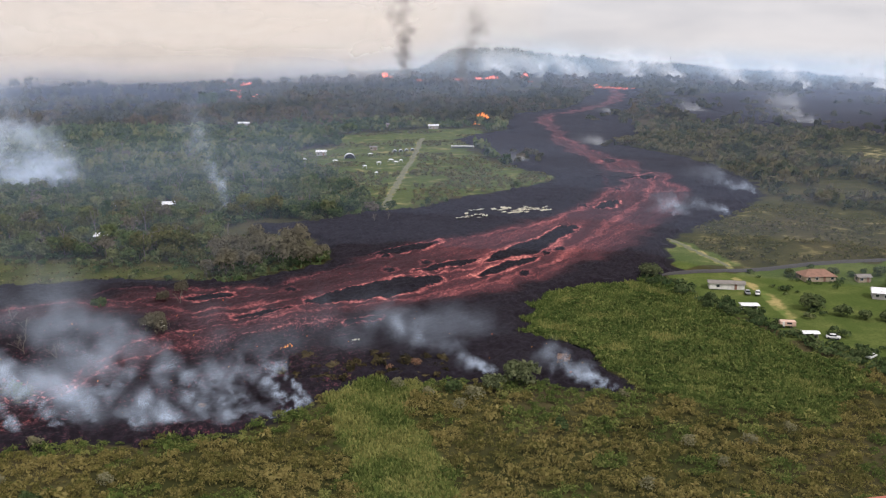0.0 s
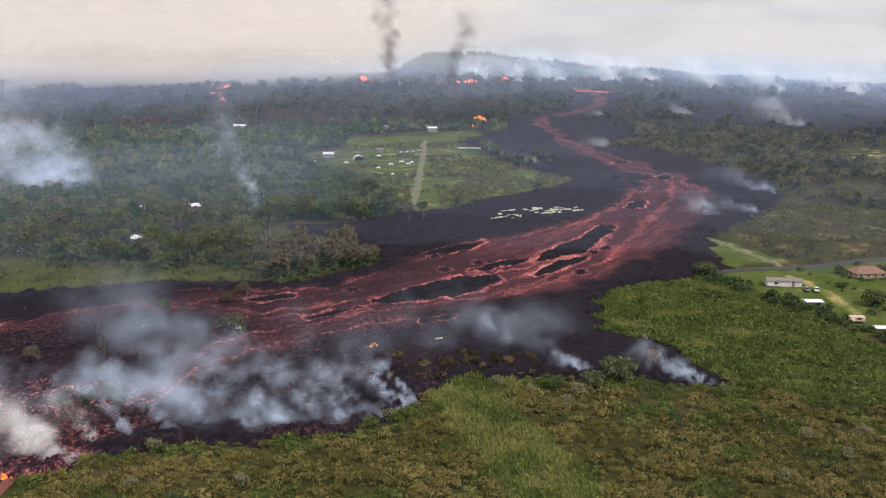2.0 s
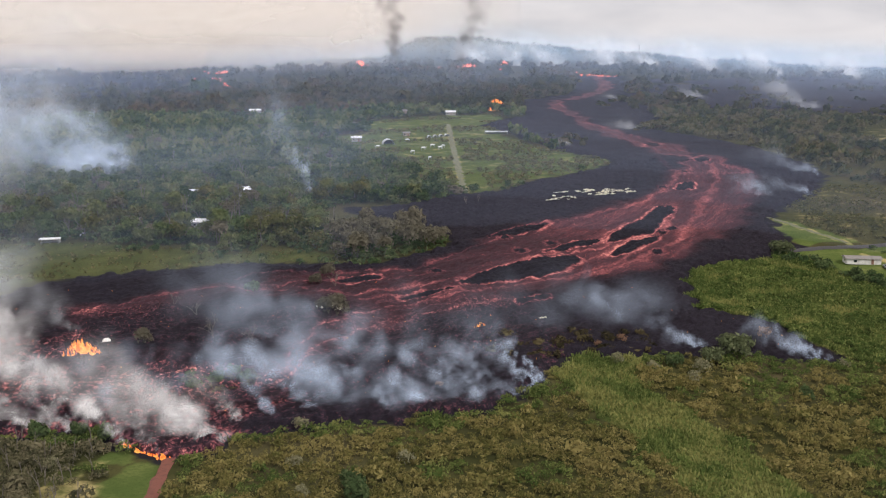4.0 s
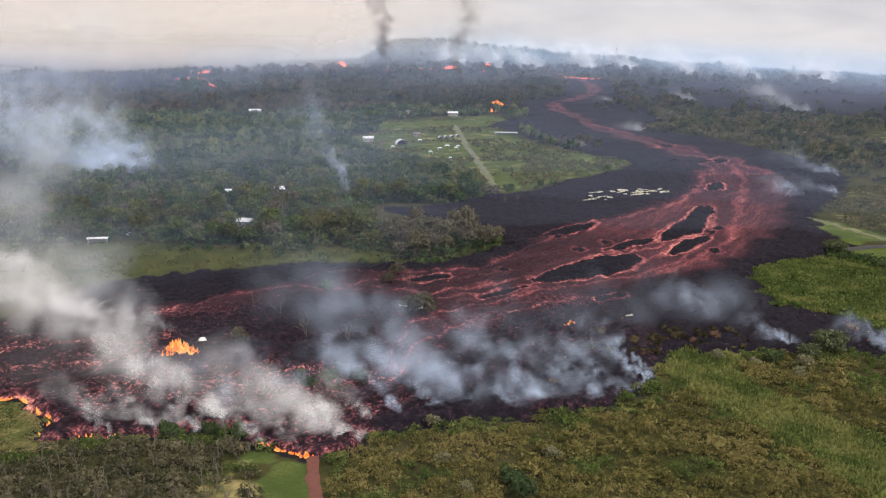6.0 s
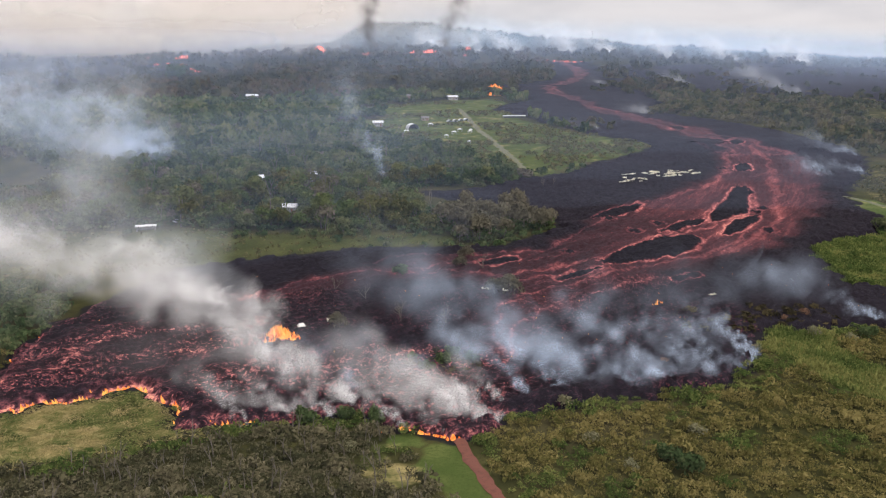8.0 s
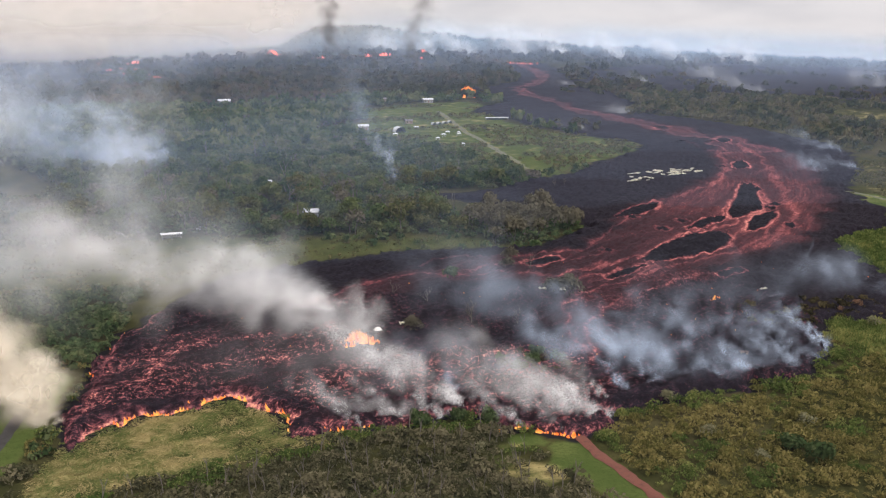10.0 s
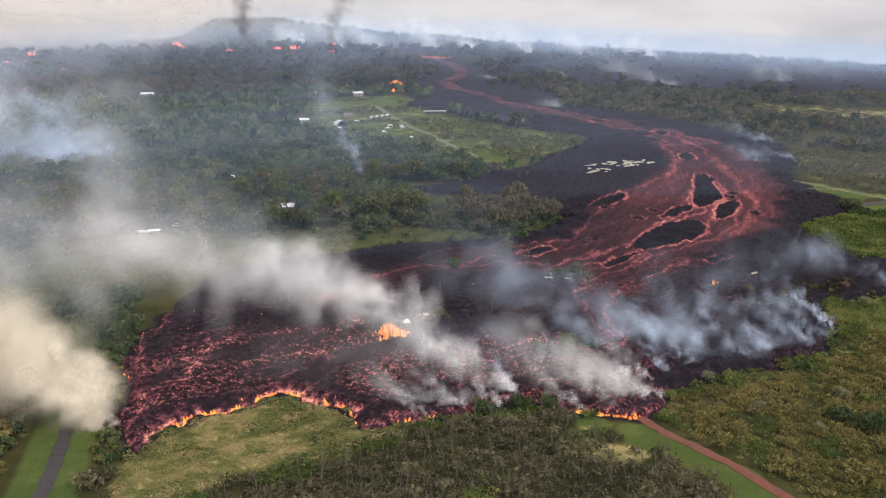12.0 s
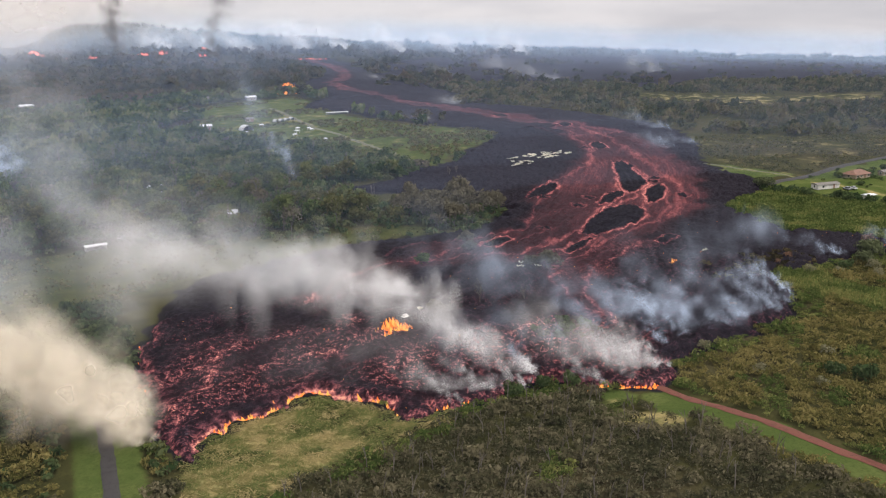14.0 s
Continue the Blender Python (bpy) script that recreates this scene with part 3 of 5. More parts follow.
# ---- plants ----
def leafy(count, lobes, leaf, seed, outward=0.7, thin=1.0):
    """Four corners for each of many small leaf clumps, spread over the skins of the lobes (centre and radii)."""
    r = np.random.RandomState(seed)
    lobes = np.array(lobes, float)
    weight = (lobes[:, 3] * lobes[:, 4] + lobes[:, 5] ** 2)
    pick = lobes[r.choice(len(lobes), count, p=weight / weight.sum())]
    d = r.normal(size=(count, 3))
    d[:, 2] = np.where(d[:, 2] < -0.35, -d[:, 2], d[:, 2])
    d /= np.linalg.norm(d, axis=1)[:, None]
    c = pick[:, :3] + d * pick[:, 3:] * r.uniform(0.7, 1.06, (count, 1))
    n = d * outward + r.normal(size=(count, 3)) * (1 - outward)
    n /= np.linalg.norm(n, axis=1)[:, None]
    a = np.cross(n, r.normal(size=(count, 3)))
    a /= np.linalg.norm(a, axis=1)[:, None]
    b = np.cross(n, a)
    s = leaf * r.uniform(0.6, 1.3, (count, 1))
    a, b = a * s, b * s * thin * r.uniform(0.35, 0.7, (count, 1))
    tip = n * s * 0.25
    return np.stack([c - a - tip, c - b * 0.9, c + a - tip, c + b * 1.1], 1).reshape(-1, 3)


def dome(seed, count=3, tall=0.9, spread=0.55):
    r = np.random.RandomState(seed)
    out = [(0, 0, tall * 0.45, 0.75, 0.75, tall * 0.55)]
    for _ in range(count):
        a, q = r.uniform(0, 6.28), r.uniform(0.25, spread)
        out.append((q * math.cos(a), q * math.sin(a), tall * r.uniform(0.35, 0.75), r.uniform(0.35, 0.55), r.uniform(0.35, 0.55), tall * r.uniform(0.3, 0.45)))
    return out


def scatter(name, templates, xy, size, tone, mat, label, category, seed, stretch=0.25):
    """Many plants joined in one mesh."""
    r = np.random.RandomState(seed)
    xy = np.asarray(xy)
    z = height(xy[:, 0], xy[:, 1])
    kind, turn = r.randint(0, len(templates), len(xy)), r.uniform(0, 6.28, len(xy))
    wide, tall = size * r.uniform(1 - stretch, 1 + stretch, len(xy)), size * r.uniform(1 - stretch, 1 + stretch, len(xy))
    Vs, Ts = [], []
    for k, T in enumerate(templates):
        i = np.where(kind == k)[0]
        c, s = np.cos(turn[i])[:, None], np.sin(turn[i])[:, None]
        x, y = T[None, :, 0], T[None, :, 1]
        V = np.stack([(x * c - y * s) * wide[i][:, None] + xy[i, 0][:, None], (x * s + y * c) * wide[i][:, None] + xy[i, 1][:, None], T[None, :, 2] * tall[i][:, None] + z[i][:, None]], 2)
        Vs.append(V.reshape(-1, 3))
        Ts.append((tone[i][:, None] + np.repeat(r.uniform(-0.28, 0.28, (1, len(T) // 4)), 4, 1)).ravel())
    V, T = np.concatenate(Vs), np.concatenate(Ts)
    me = mesh_of(name, V, np.arange(len(V)).reshape(-1, 4), mat, tone=T)
    return tagged(new(name, me), label, category, kind="stuff")


def sown(x0, x1, y0, y1, gap, seed):
    """Jittered places on a lattice."""
    r = np.random.RandomState(seed)
    X, Y = np.meshgrid(np.arange(x0, x1, gap), np.arange(y0, y1, gap))
    X, Y = X.ravel() + r.uniform(-0.6, 0.6, X.size) * gap, Y.ravel() + r.uniform(-0.6, 0.6, X.size) * gap
    return X, Y


HOUSES = [  # x, y, width, depth, wall height, turn, kind
    (109, 335.5, 13.0, 5.0, 2.1, -10, "long"), (109.8, 311.0, 5.6, 4.0, 1.8, -3, "flat"), (149, 349, 12.5, 8.5, 1.9, 4, "hip"),
    (165, 321, 12, 7, 2.2, -20, "white"), (166, 345, 5, 3.6, 1.9, 0, "hut"), (119.8, 281, 4.6, 3.2, 1.7, -4, "flat"), (93, 164.5, 13, 10, 3.0, 12, "red"),
    (-229, 408.5, 8.0, 3.8, 2.2, 8, "flat"), (-167.5, 433.5, 6.5, 4.5, 2.6, -12, "white"), (-158, 511, 7, 5.5, 3.6, 20, "white"), (-186.5, 510.5, 6, 4.5, 2.6, 10, "white"),
    (-102, 752, 8, 5, 3.0, 0, "white"), (-60, 776, 6, 5, 2.4, 0, "hut"), (-10, 946, 10, 7, 3.2, 5, "white"), (-55, 955, 10, 7, 3.0, 0, "hut"), (17, 772, 19, 5, 1.8, -6, "flat"),
    (-218, 990, 12, 8, 5.0, 10, "white"), (-300, 980, 12, 9, 3.5, 0, "hut"), (-340, 800, 11, 8, 3.2, 20, "white"), (-357, 812, 8, 6, 3.0, -15, "flat"),
]
PLACES = np.array([h[:3] for h in HOUSES] + [(43, 992, 24)])


def clear_of(X, Y, gap=1.2):
    """How far points lie from lava, roads and houses."""
    d = lava_away(X, Y) - gap
    for line, w in ((EAST_ROAD, 4.0), (RED_ROAD, 2.8), (PAVED, 3.0), (TRACKS[0], 2.2), (TRACKS[1], 2.2), (TRACKS[2], 3.0)):
        d = np.minimum(d, away(line, X, Y, False) - w)
    for hx, hy, hw in PLACES:
        d = np.minimum(d, np.hypot(X - hx, Y - hy) - hw * 0.62 - 1)
        d = np.minimum(d, np.maximum(np.abs(X - hx + (hx + 100) * 0.03) - hw * 0.55, np.maximum(hy - 16 - Y, Y - hy)))
    return d


r = np.random.RandomState(5)
SHRUBS = [leafy(50, dome(i, 6, 0.95, 0.8), 0.215, 100 + i, 0.6, 0.8) for i in range(8)]
THIN_SHRUBS = [leafy(30, dome(30 + i, 4), 0.32, 110 + i, 0.75) for i in range(5)]
CROWNS = [leafy(150, dome(40 + i, 6, 1.3, 0.6), 0.20, 140 + i) for i in range(5)]
FAR_CROWNS = [leafy(26, dome(60 + i, 4, 1.2, 0.6), 0.46, 160 + i) for i in range(5)]
TUFTS = [leafy(12, [(0, 0, 0.3, 0.6, 0.6, 0.5)], 0.55, 180 + i, 0.2) for i in range(4)]



def blades(count, seed):
    """Long thin straw leaves, laid over mostly one way."""
    r = np.random.RandomState(seed)
    c = np.stack([r.normal(0, 0.6, count), r.normal(0, 0.6, count), r.uniform(0.05, 0.3, count)], 1)
    turn, size, thin = r.normal(0.5, 0.45, count), r.uniform(0.35, 0.8, count), r.uniform(0.05, 0.12, count)
    a = np.stack([np.cos(turn), np.sin(turn), r.uniform(-0.15, 0.35, count)], 1) * size[:, None]
    b = np.stack([-np.sin(turn), np.cos(turn), r.uniform(-0.2, 0.2, count)], 1) * thin[:, None]
    return np.stack([c - a, c - b, c + a, c + b], 1).reshape(-1, 3)


STRAW = [blades(16, 190 + i) for i in range(5)]


def canes(count, seed):
    """Upright arching blades of tall grass."""
    r = np.random.RandomState(seed)
    turn, lean, size = r.uniform(0, 6.28, count), r.uniform(0.15, 0.75, count), r.uniform(0.6, 1.25, count)
    foot = np.stack([r.normal(0, 0.45, count), r.normal(0, 0.45, count), np.zeros(count)], 1)
    way = np.stack([np.cos(turn) * lean, np.sin(turn) * lean, np.sqrt(1 - lean ** 2)], 1) * size[:, None]
    b = np.stack([-np.sin(turn), np.cos(turn), np.zeros(count)], 1) * r.uniform(0.07, 0.15, count)[:, None]
    tip = foot + way - np.stack([0 * size, 0 * size, 0.18 * size], 1)
    return np.stack([foot, foot + 0.6 * way - b, tip, foot + 0.6 * way + b], 1).reshape(-1, 3)


CANES = [canes(26, 240 + i) for i in range(6)]

# foreground scrub
X, Y = sown(-330, 150, 96, 262, 1.85, 51)
lawns = np.minimum.reduce([away(p, X, Y) for p in (FRONT_FIELD, RED_VERGE, YARD)])
ok = (clear_of(X, Y) > 0) & (lawns + ripple(X, Y, 9, 52) > 0.6) & ((away(ROAD_DRY, X, Y) > 0) | (ripple(X, Y, 8, 58) > 0.3)) & (away(STRIP, X, Y) > 0) & (away(MEADOW, X, Y) > 0) & ((Y > np.interp(X, [-280, -240, -200, -160, -140, -120, -100, -20, 60, 150], [184, 164, 136, 118, 113, 120, 130, 144, 158, 170])) | (np.random.RandomState(49).rand(len(X)) < 0.10))
ok &= (away(PAVED, X, Y, False) > 9 + 2 * ripple(X, Y, 12, 53)) & (np.random.RandomState(54).rand(len(X)) < 0.93)
X, Y = X[ok], Y[ok]
near_lava = np.clip(1 - lava_away(X, Y) / 12, 0, 1)
lush = 1.5 * near_lava + 0.7 * ripple(X, Y, 26, 55) + np.where((X > 15) & (Y > 205), 0.5, 0) + np.clip(1 - away(RED_ROAD, X, Y, False) / 9, 0, 1) - np.where(X < -128, 0.5, 0) + 1.5 * np.clip(1 - np.abs(away(FRONT_FIELD, X, Y) - 4) / 5, 0, 1) * (X > -235)
big = 1.25 + 0.5 * np.clip(ripple(X, Y, 11, 56), -1, 2) + r.uniform(-0.45, 0.4, len(X)) + 0.9 * (r.rand(len(X)) < 0.12) + np.where((X < -128) & (Y < 200), 0.25, 0)
tone = 0.5 - 0.25 * ((X < -128) & (Y < 205)) + 0.30 * ripple(X, Y, 30, 57) + r.uniform(-0.55, 0.55, len(X))
g = lush > 0.55
grey = ~g & (X + 6 * ripple(X, Y, 30, 50) < -130) & (Y < 206)
g2 = ~g & ~grey
GREY_SCRUB = leaf_material("grey_scrub", (0.056, 0.060, 0.028), (0.118, 0.110, 0.058), (0.220, 0.190, 0.115))
scatter("grey_scrub", SHRUBS, np.stack([X, Y], 1)[grey], big[grey], tone[grey] + 0.2, GREY_SCRUB, "grey-brown thicket of saplings on a low rise", "shrubs", 59)
scatter("scrub", SHRUBS, np.stack([X, Y], 1)[g2], big[g2], tone[g2], SHRUB, "dense olive and brown shrubs covering the slope", "shrubs", 61)
scatter("green_scrub", SHRUBS, np.stack([X, Y], 1)[g], big[g] * 0.95, tone[g] - 0.25, GREEN, "lush green bushes along the lava margin", "shrubs", 62)

# half-burnt growth on the crust beside the strip, and round the bushes that the flow spared
BURNT_SCRUB = leaf_material("burnt_scrub", (0.030, 0.028, 0.016), (0.075, 0.062, 0.030), (0.150, 0.120, 0.055))
X, Y = sown(-150, 12, 216, 272, 2.6, 58)
ok = (lava_away(X, Y) < -0.5) & (((np.hypot((X + 22) / 30, (Y - 254) / 11) < 1) & (np.random.RandomState(59).rand(len(X)) < 0.55)) | ((np.hypot((X + 124) / 11, (Y - 232) / 9) < 1) & (np.random.RandomState(60).rand(len(X)) < 0.9)))
X, Y = X[ok], Y[ok]
scatter("burnt_scrub", THIN_SHRUBS, np.stack([X, Y], 1), r.uniform(1.3, 3.0, len(X)), r.uniform(-0.1, 0.9, len(X)), BURNT_SCRUB, "half-burnt brown scrub standing on fresh crust", "shrubs", 60)

# tall grass of strip, meadow and verges
X, Y = sown(-40, 135, 150, 356, 1.35, 71)
inside = np.minimum(away(STRIP, X, Y), away(MEADOW, X, Y)) + 1.2 * ripple(X, Y, 10, 72) < 0
ok = inside & (clear_of(X, Y) > 0)
X, Y = X[ok], Y[ok]
bushy = (ripple(X, Y, 17, 73) + 0.5 * ripple(X, Y, 7, 70) > 0.1) & (X > 20)
scatter("tall_grass", CANES, np.stack([X, Y], 1)[~bushy], r.uniform(1.0, 1.9, (~bushy).sum()), 0.35 + 0.35 * (X[~bushy] < 12) + 0.3 * ripple(X, Y, 22, 74)[~bushy] + r.uniform(-0.25, 0.25, (~bushy).sum()), GREEN, "bright green tall cane grass", "grass", 63)
scatter("meadow_bushes", THIN_SHRUBS, np.stack([X, Y], 1)[bushy], r.uniform(1.0, 2.0, bushy.sum()), r.uniform(-0.1, 0.45, bushy.sum()), GREEN, "dark green bushes in tall grass", "shrubs", 64)

# dry grass tufts of the small field, pasture and yard
X, Y = sown(-245, -165, 165, 232, 1.25, 75)
ok = (away(FRONT_FIELD, X, Y) < 0) & (clear_of(X, Y, 0.3) > 0)
X, Y = X[ok], Y[ok]
DRY = leaf_material("dry_grass", (0.12, 0.165, 0.045), (0.26, 0.235, 0.09), (0.52, 0.41, 0.20))
dry_here = 0.28 + 0.55 * ripple(X, Y, 13, 76) + r.uniform(-0.25, 0.25, len(X))
scatter("dry_grass", STRAW, np.stack([X, Y], 1), r.uniform(0.7, 1.2, len(X)), dry_here, DRY, "trampled yellow and green grass", "grass", 65)
FIELD = leaf_material("field_scrub", (0.082, 0.094, 0.034), (0.140, 0.134, 0.054), (0.215, 0.184, 0.086))
X, Y = sown(98, 420, 366, 520, 3.1, 77)
ok = (away(EAST_FIELD, X, Y) < 0) & (clear_of(X, Y, 2) > 0) & (away(BRIGHT, X, Y) > 0) & (ripple(X, Y, 55, 78) + 0.7 * ripple(X, Y, 18, 89) > -0.45)
X, Y = X[ok], Y[ok]
scatter("field_scrub", THIN_SHRUBS, np.stack([X, Y], 1), r.uniform(0.6, 1.7, len(X)), r.uniform(0, 0.9, len(X)), FIELD, "low olive scrub in dry grass", "shrubs", 66)
X, Y = sown(-160, 90, 496, 960, 5.0, 80)
ok = (away(CLEARING, X, Y) < -3) & (clear_of(X, Y, 3) > 0) & ((ripple(X, Y, 70, 81) + np.where((X > -18) & (Y < 720), 1.0, 0) + np.where((X < -35) & (Y < 640), 1.1, 0) + np.where(np.abs(Y - 800) < 14, 1.2, 0)) > 0.55)
X, Y = X[ok], Y[ok]
scatter("pasture_bushes", THIN_SHRUBS, np.stack([X, Y], 1), r.uniform(1.2, 2.6, len(X)), r.uniform(0.2, 0.8, len(X)), FIELD, "scattered dull green bushes on green pasture", "shrubs", 67)
X, Y = sown(100, 260, 232, 380, 4.2, 82)
ok = (away(YARD, X, Y) < 4) & (clear_of(X, Y, 2) > 0) & (np.maximum(ripple(X, Y, 24, 83), np.where((X - 2.2 * (345 - Y) > 60), 0, -1)) + np.where(X > 126, 0.2, -0.5) > 0.75)
X, Y = X[ok], Y[ok]
scatter("yard_bushes", THIN_SHRUBS, np.stack([X, Y], 1), r.uniform(1.2, 2.6, len(X)), r.uniform(0, 0.7, len(X)), WOODS, "dark garden bushes on mown grass", "shrubs", 68)


X, Y = sown(70, 150, 240, 362, 2.4, 84)
line_off = away([(82, 351), (96, 332), (103, 310), (109, 292), (118, 272), (132, 250)], X, Y, False)
ok = (line_off + 1.5 * ripple(X, Y, 12, 85) < 4.2) & (clear_of(X, Y, 1.5) > -0.5) & (np.random.RandomState(86).rand(len(X)) < 0.8)
X, Y = X[ok], Y[ok]
scatter("hedge", THIN_SHRUBS, np.stack([X, Y], 1), r.uniform(1.4, 3.0, len(X)), r.uniform(-0.1, 0.6, len(X)), WOODS, "dark green hedge between meadow and yard", "shrubs", 87)
X, Y = sown(136, 162, 338, 358, 2.2, 88)
ok = (np.abs(np.hypot((X - 149) / 9.5, (Y - 348.5) / 7.2) - 1) < 0.16) & (away(EAST_ROAD, X, Y, False) > 4)
X, Y = X[ok], Y[ok]
scatter("garden_hedge", THIN_SHRUBS, np.stack([X, Y], 1), r.uniform(0.8, 1.5, len(X)), r.uniform(0, 0.6, len(X)), WOODS, "clipped dark shrubs round a bungalow", "shrubs", 89)


def forest_ok(X, Y):
    open_land = np.minimum.reduce([away(p, X, Y) for p in (WEST_LAWN, CLEARING, YARD, EAST_FIELD, EAST_FAR)] + [np.maximum(away(WEST_BURN, X, Y), 40 * ripple(X, Y, 90, 92) - 4)])
    return (clear_of(X, Y, 3) > 0) & (open_land + 3 * ripple(X, Y, 25, 91) > 1) & (np.minimum(away(DEAD_WOOD, X, Y), away(POCKET, X, Y)) > 0)


FIELD_WOODS = leaf_material("olive_tree_leaves", (0.050, 0.066, 0.032), (0.100, 0.108, 0.050), (0.175, 0.150, 0.085), fleck=0.25)
# woods past those that stand singly
X, Y = sown(-420, 60, 372, 980, 7.6, 92)
ok = forest_ok(X, Y) & (Y > 480 + 25 * ripple(X, Y, 80, 90)) & (np.arctan2(X, Y) > -0.50)
X, Y = X[ok], Y[ok]
tone = 0.45 + 0.30 * ripple(X, Y, 90, 93) + r.uniform(-0.6, 0.6, len(X))
n1 = Y < 640
scatter("woods", CROWNS[:3], np.stack([X, Y], 1)[n1], r.uniform(3.2, 6.8, n1.sum()), tone[n1], WOODS, "mixed green and brown rainforest trees", "trees", 94)
scatter("farther_woods", FAR_CROWNS, np.stack([X, Y], 1)[~n1], r.uniform(3.6, 7.6, (~n1).sum()), tone[~n1], WOODS, "mixed dull green forest in haze", "trees", 95)
X, Y = sown(60, 820, 440, 1100, 7.5, 96)
ok = forest_ok(X, Y) & (ripple(X, Y, 110, 97) + 0.5 * ripple(X, Y, 30, 95) > -0.35) & (X > 0.15 * Y)
X, Y = X[ok], Y[ok]
scatter("east_woods", FAR_CROWNS, np.stack([X, Y], 1), r.uniform(2.0, 5.8, len(X)), 0.6 + 0.5 * ripple(X, Y, 60, 98) + r.uniform(-0.5, 0.5, len(X)), FIELD_WOODS, "scrubby forest between pasture and lava plain", "trees", 99)
X, Y = sown(-1700, 3600, 940, 3300, 34, 101)
turn, far = np.degrees(np.arctan2(X, Y)), np.hypot(X, Y)
ok = (turn > -31) & (turn < 56) & (far < np.where(turn < -1.5, 2350, 3250)) & (far > 930) & forest_ok(X, Y) & (ripple(X, Y, 260, 102) + np.where(far > 2450, 1.5, 0) > -0.35)
X, Y = X[ok], Y[ok]
scatter("distant_woods", FAR_CROWNS, np.stack([X, Y], 1), r.uniform(6, 12.5, len(X)) * np.where(np.hypot(X, Y) > 2400, 0.85, 1.0), 0.35 + 0.35 * ripple(X, Y, 400, 103) + r.uniform(-0.3, 0.3, len(X)), FAR_WOODS, "distant dark forest up to the ridge", "trees", 104)


# patches of dark growth left on the lava plain
X, Y = sown(300, 1500, 880, 1700, 17, 126)
ok = (away(PLAIN, X, Y) < 0) & (ripple(X, Y * 2.2, 260, 127) + 0.4 * ripple(X, Y, 60, 125) > 0.62)
X, Y = X[ok], Y[ok]
scatter("plain_woods", FAR_CROWNS, np.stack([X, Y], 1), r.uniform(3.0, 7.0, len(X)), 0.4 + 0.4 * ripple(X, Y, 120, 124) + r.uniform(-0.4, 0.4, len(X)), FAR_WOODS, "scattered dark trees on the far lava plain", "trees", 130)

# scorched trees left standing on the upper crust
q = np.random.RandomState(128)
spots = np.array([(204, 1057), (203, 984), (168, 1010), (235, 1035), (215, 1020), (152, 770), (160, 757), (58, 700), (66, 690), (225, 950)])[q.randint(0, 10, 70)]
scatter("scorched_trees", FAR_CROWNS, spots + q.normal(0, 9, (70, 2)), q.uniform(2.5, 5.5, 70), q.uniform(0, 1, 70), FAR_WOODS, "scorched brown trees on the upper crust", "trees", 129)

# forest on the slope behind the clearing
X, Y = sown(-760, 330, 1000, 1500, 15, 121)
ok = forest_ok(X, Y) & (np.degrees(np.arctan2(X, Y)) > -31) & (ripple(X, Y, 150, 122) > -0.75) & (np.hypot(X - 43, (Y - 985) * 0.5) > 30)
X, Y = X[ok], Y[ok]
scatter("slope_woods", FAR_CROWNS, np.stack([X, Y], 1), r.uniform(4.0, 8.5, len(X)), 0.45 + 0.35 * ripple(X, Y, 200, 123) + r.uniform(-0.45, 0.45, len(X)), FAR_WOODS, "dull brown and green forest on the slope", "trees", 124)

# bush and trees west of the lava front
X, Y = sown(-345, -236, 205, 345, 3.4, 105)
ok = (clear_of(X, Y, 1.5) > 0) & (away(PAVED, X, Y, False) > 9) & (away(WEST_LAWN, X, Y) > 0) & (away(FRONT_FIELD, X, Y) > 1) & ((Y > 245) | (X > -248) | (ripple(X, Y, 20, 106) > 0.2))
X, Y = X[ok], Y[ok]
scatter("western_thicket", THIN_SHRUBS, np.stack([X, Y], 1), r.uniform(1.6, 3.6, len(X)), r.uniform(-0.1, 0.7, len(X)), WOODS, "dark green thicket beside the lava front", "shrubs", 107)


# understorey of the woods and bushy edge of the pasture
X, Y = sown(-330, 20, 352, 520, 4.4, 137)
edge = away(WEST_LAWN, X, Y)
ok = (clear_of(X, Y, 1.5) > 0) & (np.arctan2(X + 20, Y) > -0.62) & (np.minimum(away(CLEARING, X, Y), away(POCKET, X, Y)) > 0) & ((edge > 0) | ((edge > -9) & (ripple(X, Y, 16, 138) > 0.35) & (Y > 368)))
X, Y = X[ok], Y[ok]
scatter("understorey", THIN_SHRUBS, np.stack([X, Y], 1), r.uniform(1.6, 3.6, len(X)), 0.35 + 0.3 * ripple(X, Y, 40, 139) + r.uniform(-0.4, 0.4, len(X)), WOODS, "dense green undergrowth below woodland trees", "shrubs", 140)
X, Y = sown(-340, -90, 335, 414, 2.6, 141)
ok = (away(WEST_LAWN, X, Y) < -0.5) & (clear_of(X, Y, 1.0) > 0) & (ripple(X, Y, 20, 142) + 0.6 * ripple(X, Y, 6, 143) > 0.1)
X, Y = X[ok], Y[ok]
scatter("pasture_grass", TUFTS, np.stack([X, Y], 1), r.uniform(0.4, 1.0, len(X)), r.uniform(0.1, 0.9, len(X)), FIELD, "rough tufted pasture grass", "grass", 144)

# withered crowns and pale stems in the woods
X, Y = sown(-420, 50, 372, 900, 28, 108)
ok = forest_ok(X, Y) & (np.arctan2(X, Y) > -0.52) & (ripple(X, Y, 70, 109) > -0.2)
X, Y = X[ok], Y[ok]
scatter("withered_woods", CROWNS, np.stack([X, Y], 1), r.uniform(3.0, 5.8, len(X)), r.uniform(0, 0.9, len(X)), WITHERED, "withered brown crowns among green forest", "trees", 110)


